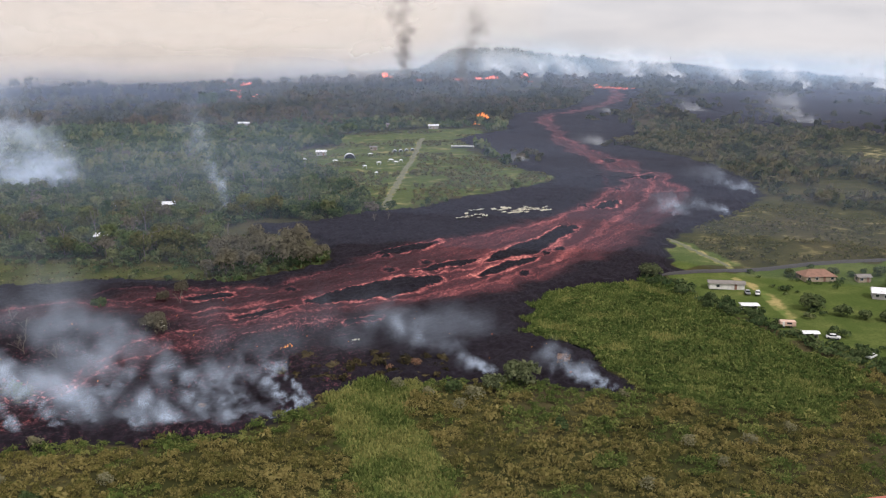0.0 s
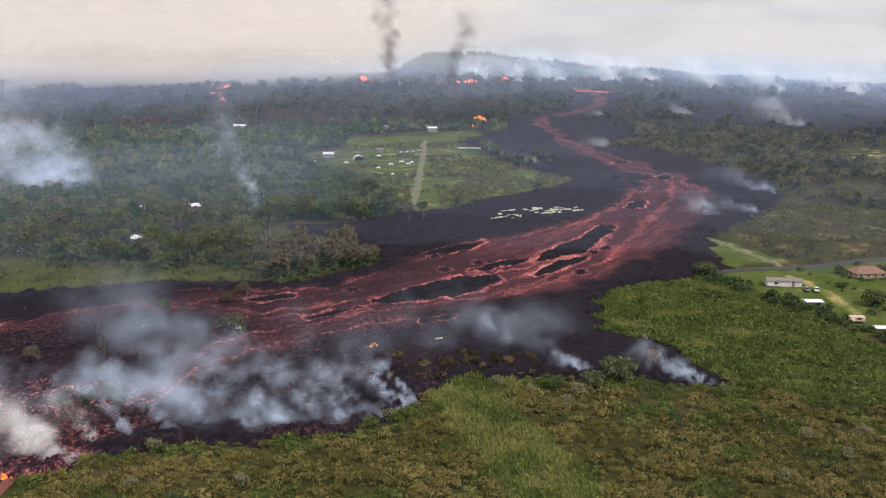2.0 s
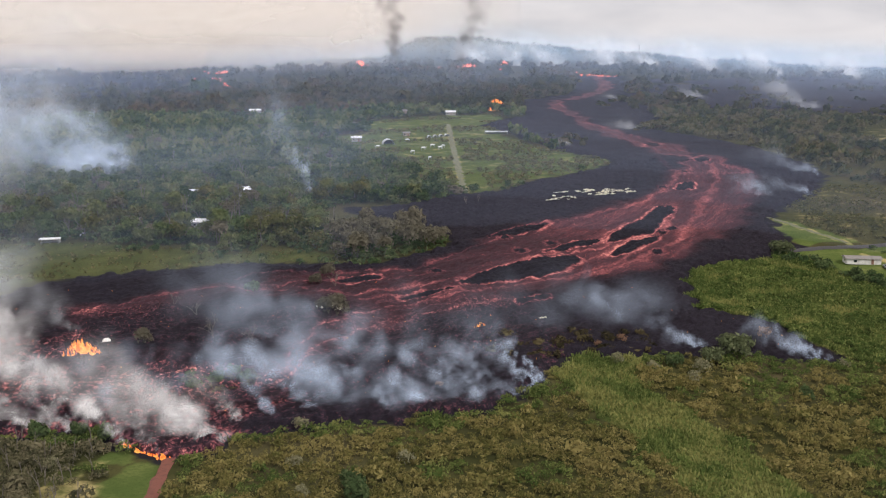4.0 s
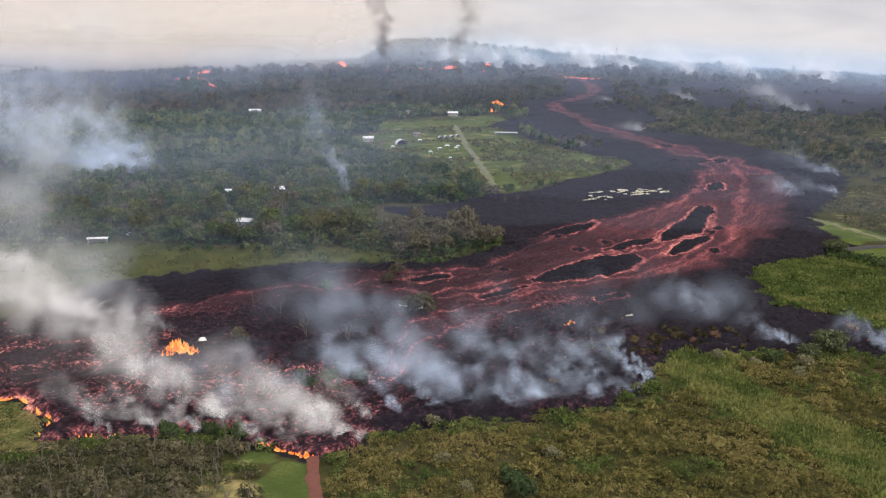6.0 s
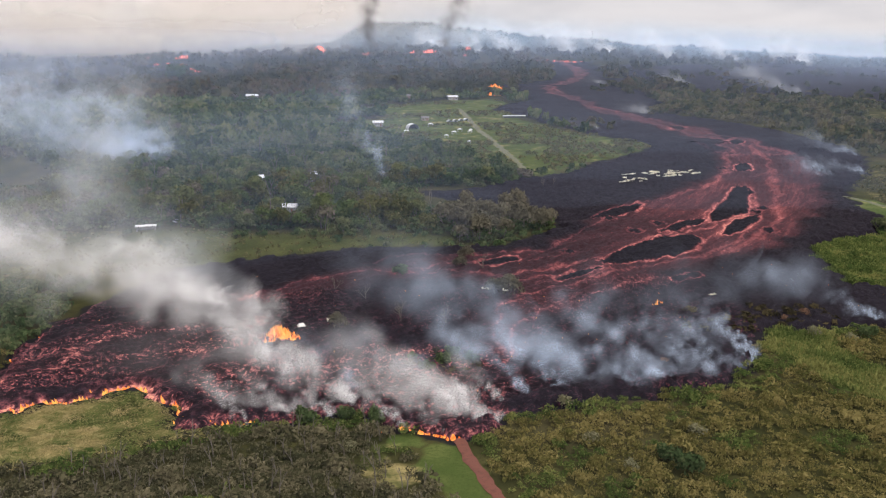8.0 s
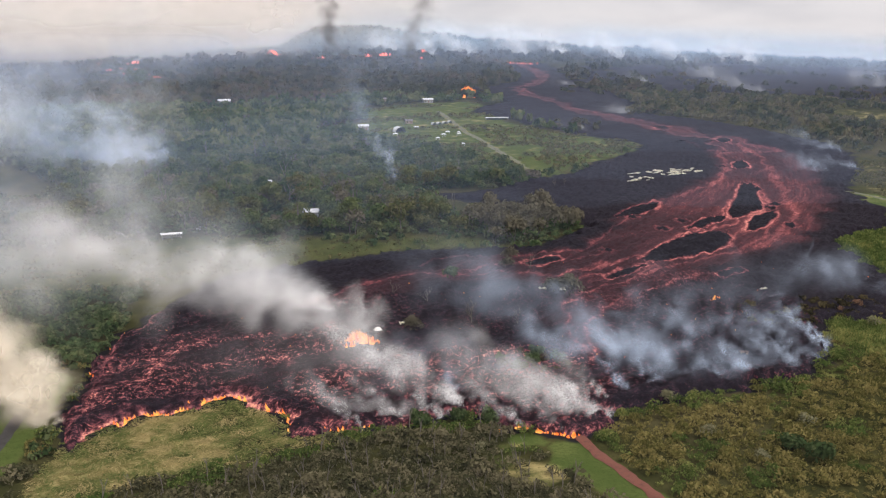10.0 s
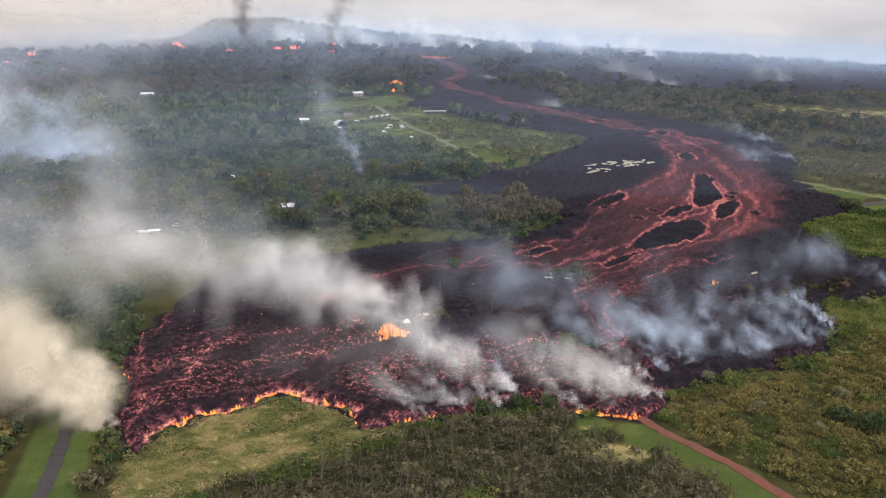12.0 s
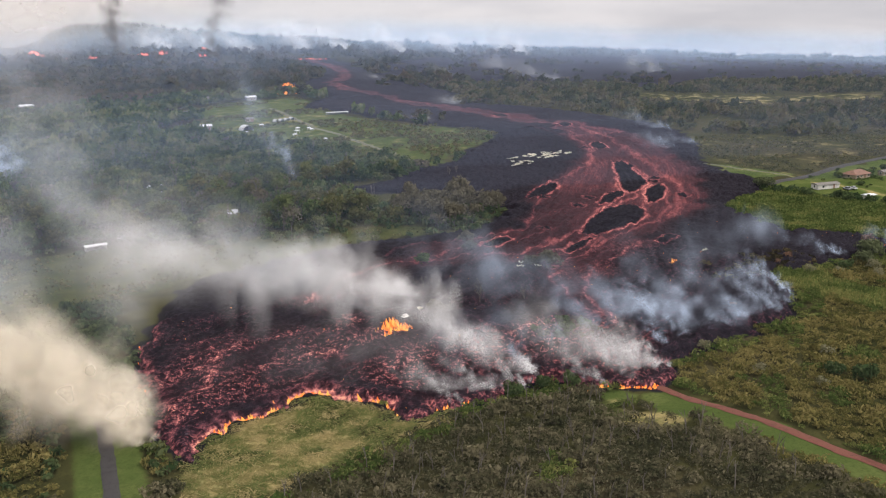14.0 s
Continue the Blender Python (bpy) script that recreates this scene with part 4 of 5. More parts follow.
# single trees
def limb(bm, a, b, ra, rb, sides=5, base=None):
    """A tapered limb from a to b that grows out of the ring base, if given; returns its last ring."""
    a, b = Vector(a), Vector(b)
    q = (b - a).to_track_quat("Z", "Y")
    bend = 0.06 * (b - a).length * math.sin(a.x * 7 + b.z * 3)
    rings = [base] if base else []
    for p, rad in ([] if base else [(a, ra)]) + [(a.lerp(b, 0.5) + q @ Vector((bend, 0, 0)), (ra + rb) / 2), (b, rb)]:
        rings.append([bm.verts.new(p + q @ Vector((rad * math.cos(k * 6.2832 / sides), rad * math.sin(k * 6.2832 / sides), 0))) for k in range(sides)])
    for lo, hi in zip(rings, rings[1:]):
        for k in range(sides):
            bm.faces.new((lo[k], lo[(k + 1) % sides], hi[(k + 1) % sides], hi[k]))
    return rings[-1]


def trunk_mesh(seed, tall, fork, spread, depth):
    """A tapered trunk that forks into limbs."""
    q, bm = random.Random(seed), bmesh.new()

    def grow(a, way, size, rad, level, base=None):
        b = a + way * size
        end = limb(bm, a, b, rad, rad * 0.62, 4, base)
        if level < depth:
            for _ in range(fork):
                w = (way + Vector((q.uniform(-1, 1), q.uniform(-1, 1), q.uniform(-0.15, 0.6))) * spread).normalized()
                grow(b, w, size * q.uniform(0.5, 0.8), rad * 0.6, level + 1, end)

    grow(Vector((0, 0, -0.3)), Vector((q.uniform(-0.08, 0.08), q.uniform(-0.08, 0.08), 1)).normalized(), tall, tall * 0.055, 0)
    me = bpy.data.meshes.new("trunk")
    bm.to_mesh(me)
    bm.free()
    return me


def tree_kind(name, seed, leaf_mat, bark, label, category="tree", trunk=0.42, lobes=6, leaves=260, leaf=0.15, tall=1.3, base=0.35, fork=3, spread=0.8, depth=2, crown=True):
    """One tree of unit height about 1.7, with its parts."""
    root = new(name)
    root.empty_display_size = 0.2
    tm = trunk_mesh(seed, trunk, fork, spread, depth)
    tm.materials.append(bark)
    new("trunk", tm).parent = root
    if crown:
        T = leafy(leaves, [(a, b, c + base, d, e, f) for a, b, c, d, e, f in dome(seed + 7, lobes, tall, 0.65)], leaf, seed + 9)
        new("crown", mesh_of("crown", T, np.arange(len(T)).reshape(-1, 4), leaf_mat, tone=np.full(len(T), 0.2 + 0.13 * (seed % 6)))).parent = root
    return tagged(root, label, category)


def planted(kinds, X, Y, sizes, group, seed, used):
    q = random.Random(seed)
    for x, y, s in zip(X, Y, sizes):
        k = q.choice(kinds)
        m = pose(x, y, float(height(x, y)) - 0.1, 0, 0, q.uniform(0, 360))
        if k.name not in used:
            used.add(k.name)
            k.matrix_basis, t = m, k
            k.scale = (s, s, s)
        else:
            t = copy_thing(k, m)
            t.scale = (s, s, s * q.uniform(0.85, 1.2))
        tagged(t, group=group)


used = set()
X, Y = sown(-400, 60, 360, 600, 9.5, 111)
ok = forest_ok(X, Y) & (Y <= 495 + 25 * ripple(X, Y, 80, 90)) & (np.arctan2(X + 30, Y) > -0.60)
keep = np.random.RandomState(110).permutation(int(ok.sum()))[:285]
X, Y = X[ok][keep], Y[ok][keep]
kinds = [tree_kind("tree", 201, WOODS, DARK_BARK, "dark green broadleaf tree in dense woodland"),
         tree_kind("tree", 208, WOODS, DARK_BARK, "dull olive broadleaf tree in dense woodland", lobes=8, tall=1.1),
         tree_kind("tree", 215, WOODS, BARK, "tall thin green tree with pale trunk", tall=1.7, base=0.6, trunk=0.8, lobes=5, leaves=210),
         tree_kind("tree", 222, FIELD, BARK, "yellowish green broadleaf tree among darker trees", lobes=7),
         tree_kind("tree", 220, WITHERED, BARK, "scorched brown tree with thin crown", leaves=130, trunk=0.7)]
planted(kinds[:4] * 2 + kinds[3:], X, Y, np.random.RandomState(112).uniform(3.6, 6.8, len(X)), "trees of the western woods", 113, used)

X, Y = sown(-112, -48, 352, 446, 8.0, 114)
ok = (away(DEAD_WOOD, X, Y) < -1) & (lava_away(X, Y) > 1)
withered = [tree_kind("withered_tree", 231 + 6 * i, WITHERED, BARK, "withered grey-brown tree scorched by lava", lobes=7, leaves=230, leaf=0.14, trunk=0.6, base=0.45) for i in range(3)]
planted(withered, X[ok], Y[ok], np.random.RandomState(115).uniform(4.2, 6.4, ok.sum()), "withered trees beside the lava", 116, used)

PALE_CROWN = leaf_material("pale_crown", (0.075, 0.098, 0.045), (0.140, 0.160, 0.078), (0.215, 0.220, 0.120))
pale = tree_kind("round_tree", 241, PALE_CROWN, BARK, "round pale green tree at the edge of pasture", lobes=9, leaves=520, leaf=0.14, base=0.02, trunk=0.3, tall=1.25)
planted([pale], [-186, -172, -160, -128, 22, 14, 83], [402, 409, 413, 406, 243, 239, 351], [5.6, 6.2, 5.0, 4.8, 5.6, 3.8, 5.4], "round pale trees", 117, used)
X, Y = sown(-380, 40, 380, 760, 15, 131)
ok = forest_ok(X, Y) & (np.arctan2(X, Y) > -0.52)
X, Y = X[ok][::3], Y[ok][::3]
snag = tree_kind("snag", 265, BARK, BARK, "thin pale dead stem above the woods", trunk=1.5, fork=2, spread=0.5, depth=2, crown=False)
planted([snag], X, Y, np.random.RandomState(132).uniform(3.0, 4.6, len(X)), "pale dead stems of the woods", 133, used)
rust = tree_kind("rusty_bush", 249, plain("rust_leaves", (0.20, 0.105, 0.055), 0.8), DARK_BARK, "rust-brown scorched bush at the lava edge", "bush", leaves=200, trunk=0.3)
planted([rust], [36, -64, -8, -16], [255, 226, 254, 252], [2.8, 1.6, 2.0, 1.5], "scorched bushes", 118, used)
bare = tree_kind("bare_tree", 257, BARK, BARK, "bare pale tree standing dead in lava", trunk=0.8, fork=3, spread=0.9, depth=4, crown=False)
planted([bare], [-131, -118, -140, -36, -29, -168, -150, -96], [268, 262, 290, 466, 470, 252, 300, 318], [4.6, 3.2, 3.4, 3.0, 2.6, 2.6, 3.0, 3.4], "bare trees in lava", 119, used)
stick = tree_kind("bare_sapling", 263, BARK, BARK, "thin bare sapling above dense scrub", trunk=1.3, fork=2, spread=0.4, depth=2, crown=False)
X, Y = sown(-236, -128, 138, 204, 6.2, 120)
ok = (clear_of(X, Y, 2) > 0) & (np.minimum(away(FRONT_FIELD, X, Y), away(RED_VERGE, X, Y)) > 2)
planted([stick], X[ok], Y[ok], np.random.RandomState(121).uniform(1.4, 2.4, ok.sum()), "bare saplings in scrub", 122, used)
dark = tree_kind("dark_tree", 271, WOODS, DARK_BARK, "dark round tree surrounded by lava", lobes=8, leaves=380, leaf=0.18, base=0.05, trunk=0.3)
planted([dark], [-126, -340, -123, -116, -128, -120, -131], [318, 1318, 231, 233, 227, 238, 236], [3.2, 16, 2.8, 2.6, 2.4, 2.4, 2.0], "dark trees ringed by lava", 123, used)
singed = tree_kind("singed_tree", 283, WITHERED, DARK_BARK, "singed olive tree standing in the flow", lobes=9, leaves=420, leaf=0.13, base=0.4, trunk=0.7)
planted([singed], [-94, -98, -100, -104, -150], [283, 288, 332, 322, 262], [5.4, 4.2, 4.0, 3.6, 3.4], "singed trees in the flow", 127, used)
yard = tree_kind("garden_tree", 279, WOODS, DARK_BARK, "dense green garden tree on mown grass", lobes=8, leaves=420, leaf=0.18, base=0.0, trunk=0.3)
planted([yard], [132, 140, 146, 152, 160, 128, 136, 173, 176, 150, 140, 158], [309, 303, 299, 296, 290, 262, 258, 336, 352, 268, 353, 353], [4.8, 3.6, 3.0, 2.8, 3.4, 3.0, 2.8, 3.0, 3.4, 3.0, 2.6, 2.8], "trees of the yard", 124, used)


pale_bush = tree_kind("pale_bush", 287, leaf_material("pale_leaves", (0.12, 0.13, 0.07), (0.19, 0.19, 0.105), (0.29, 0.27, 0.16)), BARK, "pale grey-green bush in dense scrub", "bush", leaves=260, leaf=0.12, base=0.0, trunk=0.3, lobes=8)
planted([pale_bush], [75, 64, 59, 9, 44, -13, 87, 50, -98, -74, -95, -98, -150, 4, -4], [205, 192, 203, 231, 180, 240, 211, 233, 202, 182, 166, 183, 185, 226, 235], [2.6, 2.2, 2.4, 3.4, 2.2, 2.6, 2.0, 2.2, 2.4, 2.6, 2.0, 2.2, 2.0, 2.6, 2.2], "pale bushes in the scrub", 125, used)
deep_bush = tree_kind("deep_bush", 295, WOODS, DARK_BARK, "large dark bush in dense scrub", "bush", leaves=400, leaf=0.17, base=0.0, trunk=0.3, lobes=8)
planted([deep_bush], [-84, -85, -159, -143, -150, 30, 98, 82, 101, 90, 108, 95, 3], [163, 171, 203, 201, 204, 214, 319, 341, 303, 330, 298, 311, 238], [3.4, 3.0, 2.8, 2.6, 2.4, 2.6, 3.4, 3.0, 3.2, 2.8, 3.4, 2.8, 3.0], "large dark bushes", 126, used)


# ---- houses ----
WHITE = plain("white_paint", (0.72, 0.70, 0.66), 0.6)
WHITE_METAL = plain("white_roof_metal", (0.78, 0.79, 0.80), 0.4)
GREY_WALL = plain("weathered_wall", (0.34, 0.33, 0.31), 0.8)
GREY_ROOF = plain("grey_roof", (0.20, 0.18, 0.16), 0.7)
BROWN_ROOF = plain("brown_roof", (0.24, 0.13, 0.09), 0.8)
RED_ROOF = plain("red_roof", (0.48, 0.13, 0.08), 0.6)
TAN = plain("tan_walls", (0.36, 0.29, 0.21), 0.8)
GLASS = plain("dark_glass", (0.02, 0.025, 0.03), 0.1, grime=0.1)
FRAME = plain("window_frame", (0.60, 0.60, 0.58), 0.5)
RUBBER = plain("rubber", (0.02, 0.02, 0.02), 0.8)


def box(bm, w, d, h, x=0, y=0, z=0, bevel=0.04):
    """A box on its base, with eased edges."""
    made = bmesh.ops.create_cube(bm, size=1, matrix=Matrix.Translation((x, y, z + h / 2)) @ Matrix.Diagonal((w, d, h, 1)))["verts"]
    if bevel:
        bmesh.ops.bevel(bm, geom=list({e for v in made for e in v.link_edges}), offset=bevel, segments=1, affect="EDGES")
    return bm


def gable(w, d, rise, z, hip=0.0, over=0.5, thick=0.15):
    """A pitched roof of two or four slopes, with overhang and thickness."""
    bm = bmesh.new()
    a, b = w / 2 + over, d / 2 + over
    low = [bm.verts.new((x, y, z)) for x, y in ((-a, -b), (a, -b), (a, b), (-a, b))]
    top = [bm.verts.new((x, 0, z + rise)) for x in (-a + hip, a - hip)]
    for f in ((low[0], low[1], top[1], top[0]), (low[2], low[3], top[0], top[1]), (low[1], low[2], top[1]), (low[3], low[0], top[0])):
        bm.faces.new(f)
    bm.faces.new(low[::-1])
    skirt = bmesh.ops.extrude_face_region(bm, geom=[f for f in bm.faces if len(f.verts) == 4 and abs(f.normal.z) > 0.99])["geom"]
    for v in skirt:
        if isinstance(v, bmesh.types.BMVert):
            v.co.z -= thick
    bmesh.ops.recalc_face_normals(bm, faces=bm.faces)
    return bm


STYLES = {  # wall, roof, rise, hip, label
    "long": (WHITE, GREY_ROOF, 0.8, 0.0, "long low white house with grey gable roof on grass"),
    "flat": (WHITE, WHITE_METAL, 0.35, 0.0, "small open shed with flat white metal roof"),
    "hip": (TAN, BROWN_ROOF, 2.2, 3.5, "tan bungalow with brown hip roof among shrubs"),
    "white": (GREY_WALL, WHITE_METAL, 1.5, 0.0, "white house with pale metal gable roof"),
    "hut": (TAN, GREY_ROOF, 1.0, 0.0, "small weathered hut with grey roof"),
    "red": (TAN, RED_ROOF, 2.0, 3.0, "house with red hip roof among shrubs"),
}


def house(x, y, w, d, h, turn, kind):
    wall_mat, roof_mat, rise, hip, label = STYLES[kind]
    root = new("shed" if kind == "flat" else "hut" if kind == "hut" else "house")
    root.matrix_basis = pose(x, y, float(height(x, y)) - 0.1, 0, 0, turn)
    tagged(root, label, "shed" if kind == "flat" else "house")
    if kind == "flat":
        for px in (-w / 2 + 0.3, 0, w / 2 - 0.3):
            part("post", box(bmesh.new(), 0.18, 0.18, h, px, -d / 2 + 0.2, 0, 0.02), FRAME, root)
        part("back_wall", box(bmesh.new(), w, 0.15, h, 0, d / 2 - 0.1), WHITE, root)
        part("side_wall", box(bmesh.new(), 0.15, d * 0.7, h, -w / 2 + 0.1, d * 0.12), WHITE, root)
        part("side_wall", box(bmesh.new(), 0.15, d * 0.7, h, w / 2 - 0.1, d * 0.12), WHITE, root)
        part("roof", gable(w, d, rise, h + 0.05), WHITE_METAL, root, "white corrugated metal roof")
        return root
    part("wall", box(bmesh.new(), w, d, h + 0.1), wall_mat, root)
    part("roof", gable(w, d, rise, h + 0.2, hip), roof_mat, root)
    count = 2 if kind == "long" else max(2, int(w / 3))
    for i in range(count):
        px = -w / 2 + (i + 0.5) * w / count
        if i == count // 2:
            part("door", box(bmesh.new(), 0.95, 0.06, 2.05, px, -d / 2 - 0.03, 0.1, 0.01), BROWN_ROOF, root, "brown door")
            continue
        win = part("window", box(bmesh.new(), 1.3, 0.08, 1.1, px, -d / 2 - 0.03, h * 0.38, 0.01), FRAME, root)
        part("pane", box(bmesh.new(), 1.12, 0.04, 0.92, px, -d / 2 - 0.07, h * 0.38 + 0.09, 0), GLASS, win, "dark glass pane")
    for side in (-1, 1):
        win = part("window", box(bmesh.new(), 0.08, 1.2, 1.1, side * (w / 2 + 0.03), 0, h * 0.38, 0.01), FRAME, root)
        part("pane", box(bmesh.new(), 0.04, 1.0, 0.92, side * (w / 2 + 0.07), 0, h * 0.38 + 0.09, 0), GLASS, win, "dark glass pane")
    return root


for spec in HOUSES:
    house(*spec)


def arch(w, d, h, thick=0.2, open_end=True):
    """A barrel vault with thickness, open in front."""
    bm, n = bmesh.new(), 14
    for rad, flip in ((1.0, False), (1 - 2 * thick / w, True)):
        rows = [[bm.verts.new((w / 2 * rad * math.cos(math.pi * k / n), yy, h * rad * math.sin(math.pi * k / n))) for k in range(n + 1)] for yy in (-d / 2, d / 2)]
        for k in range(n):
            f = (rows[0][k], rows[0][k + 1], rows[1][k + 1], rows[1][k])
            bm.faces.new(f[::-1] if flip else f)
    return bm


def barn(name, x, y, w, d, h, turn, label):
    root = new(name)
    root.matrix_basis = pose(x, y, float(height(x, y)) - 0.05, 0, 0, turn)
    part("vault", arch(w, d, h), WHITE_METAL, root)
    back = bmesh.new()
    ring = [back.verts.new((w / 2 * 0.98 * math.cos(math.pi * k / 14), d / 2 - 0.2, h * 0.98 * math.sin(math.pi * k / 14))) for k in range(15)]
    back.faces.new(ring)
    bmesh.ops.solidify(back, geom=back.faces[:], thickness=0.12)
    part("back_wall", back, GREY_ROOF, root, "dark grey back wall")
    for s in (-1, 1):
        part("sill", box(bmesh.new(), 0.25, d, 0.3, s * (w / 2 - 0.05), 0, 0), FRAME, root)
    return tagged(root, label, "barn")


barn("arched_barn", -76, 730, 9, 9, 4.2, 8, "white arched metal barn open at its front")
for i, (x, y) in enumerate(((-41, 764), (-36, 765), (-31, 766), (-26, 768))):
    tagged(barn("polytunnel", x, y, 3.4, 6, 1.9, 4, "small white plastic tunnel on pasture"), group="polytunnels")


def awning(x, y, w, d, turn):
    root = new("canopy")
    root.matrix_basis = pose(x, y, float(height(x, y)), 0, 0, turn)
    for sx in (-1, 1):
        for sy in (-1, 1):
            part("leg", box(bmesh.new(), 0.12, 0.12, 1.9, sx * (w / 2 - 0.2), sy * (d / 2 - 0.2), 0, 0.01), FRAME, root)
    part("roof", gable(w, d, 0.6, 1.9, w * 0.35, 0.2, 0.08), WHITE_METAL, root, "white canvas roof")
    return tagged(root, "white canvas canopy on four legs in pasture", "canopy", "canopies in the pasture")


for x, y, w in ((-49, 686, 4.5), (-36, 690, 4.2), (-41, 708, 5), (-33, 704, 3.6), (-58, 664, 4), (-84, 700, 5), (-110, 712, 4), (-60, 741, 5), (-47, 630, 3)):
    awning(x, y, w * 0.72, w * 0.6, random.uniform(-25, 25))


def car(x, y, turn, paint, label, name="car"):
    root = new(name)
    root.matrix_basis = pose(x, y, float(height(x, y)) + 0.05, 0, 0, turn)
    body = box(bmesh.new(), 4.4, 1.75, 0.65, 0, 0, 0.35, 0.12)
    part("body", body, paint, root)
    part("cabin", box(bmesh.new(), 2.3, 1.55, 0.6, -0.2, 0, 0.98, 0.16), GLASS, root, "dark glazed cabin")
    part("roof", box(bmesh.new(), 1.8, 1.4, 0.08, -0.2, 0, 1.55, 0.03), paint, root)
    for sx in (-1.4, 1.4):
        for sy in (-0.82, 0.82):
            bm = bmesh.new()
            bmesh.ops.create_cone(bm, cap_ends=True, segments=14, radius1=0.34, radius2=0.34, depth=0.22, matrix=pose(sx, sy, 0.34, 90))
            part("wheel", bm, RUBBER, root)
    return tagged(root, label, "car")


WHITE_CAR = plain("white_car_paint", (0.75, 0.75, 0.75), 0.25, grime=0.15)
RED_CAR = plain("faded_red_paint", (0.45, 0.22, 0.16), 0.4)
car(-217, 418.5, 10, WHITE_CAR, "white car parked on pasture")
car(126.5, 279, -20, WHITE_CAR, "white car beside a shed roof")
car(131, 262, 40, WHITE_CAR, "small white car on mown grass")
car(114.5, 327, 80, plain("grey_car_paint", (0.25, 0.26, 0.28), 0.3), "grey car beside the long house")
car(118, 326, 70, WHITE_CAR, "white car beside the long house")


def camper(x, y, turn):
    root = new("camper")
    root.matrix_basis = pose(x, y, float(height(x, y)), 0, 0, turn)
    part("body", box(bmesh.new(), 5.4, 2.2, 1.9, 0, 0, 0.55, 0.22), plain("salmon_paint", (0.62, 0.42, 0.33), 0.5), root)
    part("window", box(bmesh.new(), 1.6, 0.06, 0.6, 0.5, -1.11, 1.4, 0.01), GLASS, root, "dark side window")
    part("door", box(bmesh.new(), 0.7, 0.06, 1.6, -1.4, -1.11, 0.65, 0.01), WHITE, root, "white door")
    for sx in (-1.2, 1.2):
        bm = bmesh.new()
        bmesh.ops.create_cone(bm, cap_ends=True, segments=14, radius1=0.36, radius2=0.36, depth=2.0, matrix=pose(sx, 0, 0.36, 90))
        part("wheel", bm, RUBBER, root)
    return tagged(root, "salmon-pink camper trailer parked beside bushes", "camper")


camper(115.8, 290.5, -8)


def sheet(x, y, w, d, turn, tilt):
    """A buckled roofing sheet lying on the crust."""
    bm = bmesh.new()
    n = 7
    rows = [[bm.verts.new((w * (i / n - 0.5), d * (j / 3 - 0.5) + 0.3 * math.sin(i * 2.1 + x), 0.25 * math.sin(i * 1.7 + j + y) + 0.15 * (i % 2))) for i in range(n + 1)] for j in range(4)]
    for lo, hi in zip(rows, rows[1:]):
        for i in range(n):
            bm.faces.new((lo[i], lo[i + 1], hi[i + 1], hi[i]))
    bmesh.ops.solidify(bm, geom=bm.faces[:], thickness=0.12)
    ob = part("roofing_sheet", bm, SHEET)
    ob.matrix_basis = pose(x, y, float(height(x, y)) + 2.2, tilt, tilt * 0.6, turn)
    return tagged(ob, "buckled cream-white roofing sheet lying on black lava", "debris", "roofing sheets on lava")


SHEET = plain("cream_sheet", (0.88, 0.84, 0.68), 0.5, vary=0.1, grime=0.2)
q = random.Random(9)
for _ in range(34):
    x, s = q.uniform(8, 62), q.uniform(-9, 9)
    y = 481 + (x - 30) * 0.35 + s
    sheet(x, y, q.uniform(1.5, 7.0), q.uniform(1.2, 3.6), q.uniform(-20, 40), q.uniform(-8, 8))
for x, y in ((-100, 292), (-97, 296), (-94, 290), (-152, 268), (-28, 276)):
    sheet(x, y, q.uniform(2, 4), q.uniform(1, 1.8), q.uniform(0, 90), q.uniform(-10, 10))


# radio mast on the ridge
mast = new("radio_mast")
mast.matrix_basis = pose(600, 2418, float(height(600, 2418)))
for k in range(3):
    bm = bmesh.new()
    limb(bm, (3 * math.cos(k * 2.094), 3 * math.sin(k * 2.094), 0), (0.3 * math.cos(k * 2.094), 0.3 * math.sin(k * 2.094), 48), 0.5, 0.3, 4)
    part("leg", bm, FRAME, mast)
for z in (8, 16, 24, 32, 40):
    part("brace", box(bmesh.new(), 6 - z * 0.11, 0.3, 0.4, 0, 0, z, 0.02), FRAME, mast)
tagged(mast, "thin lattice radio mast on a wooded ridge", "mast")


# ---- fire ----
def tongue(seed):
    """A leaning, tapering flame tongue of unit height."""
    q, rows = random.Random(seed), []
    lean, twist = q.uniform(-0.35, 0.1), q.uniform(0, 6)
    for j, (z, rad) in enumerate(((0, 0.20), (0.2, 0.30), (0.45, 0.22), (0.75, 0.10), (1.0, 0.01))):
        off = lean * z * z + 0.08 * math.sin(twist + z * 6)
        rows += [(off + rad * math.cos(k * 1.2566) * q.uniform(0.8, 1.2), rad * 0.8 * math.sin(k * 1.2566), z) for k in range(5)]
    return np.array(rows)


TONGUES = [tongue(i) for i in range(5)]
RING = np.array([(j * 5 + k, j * 5 + (k + 1) % 5, j * 5 + 5 + (k + 1) % 5, j * 5 + 5 + k) for j in range(4) for k in range(5)])


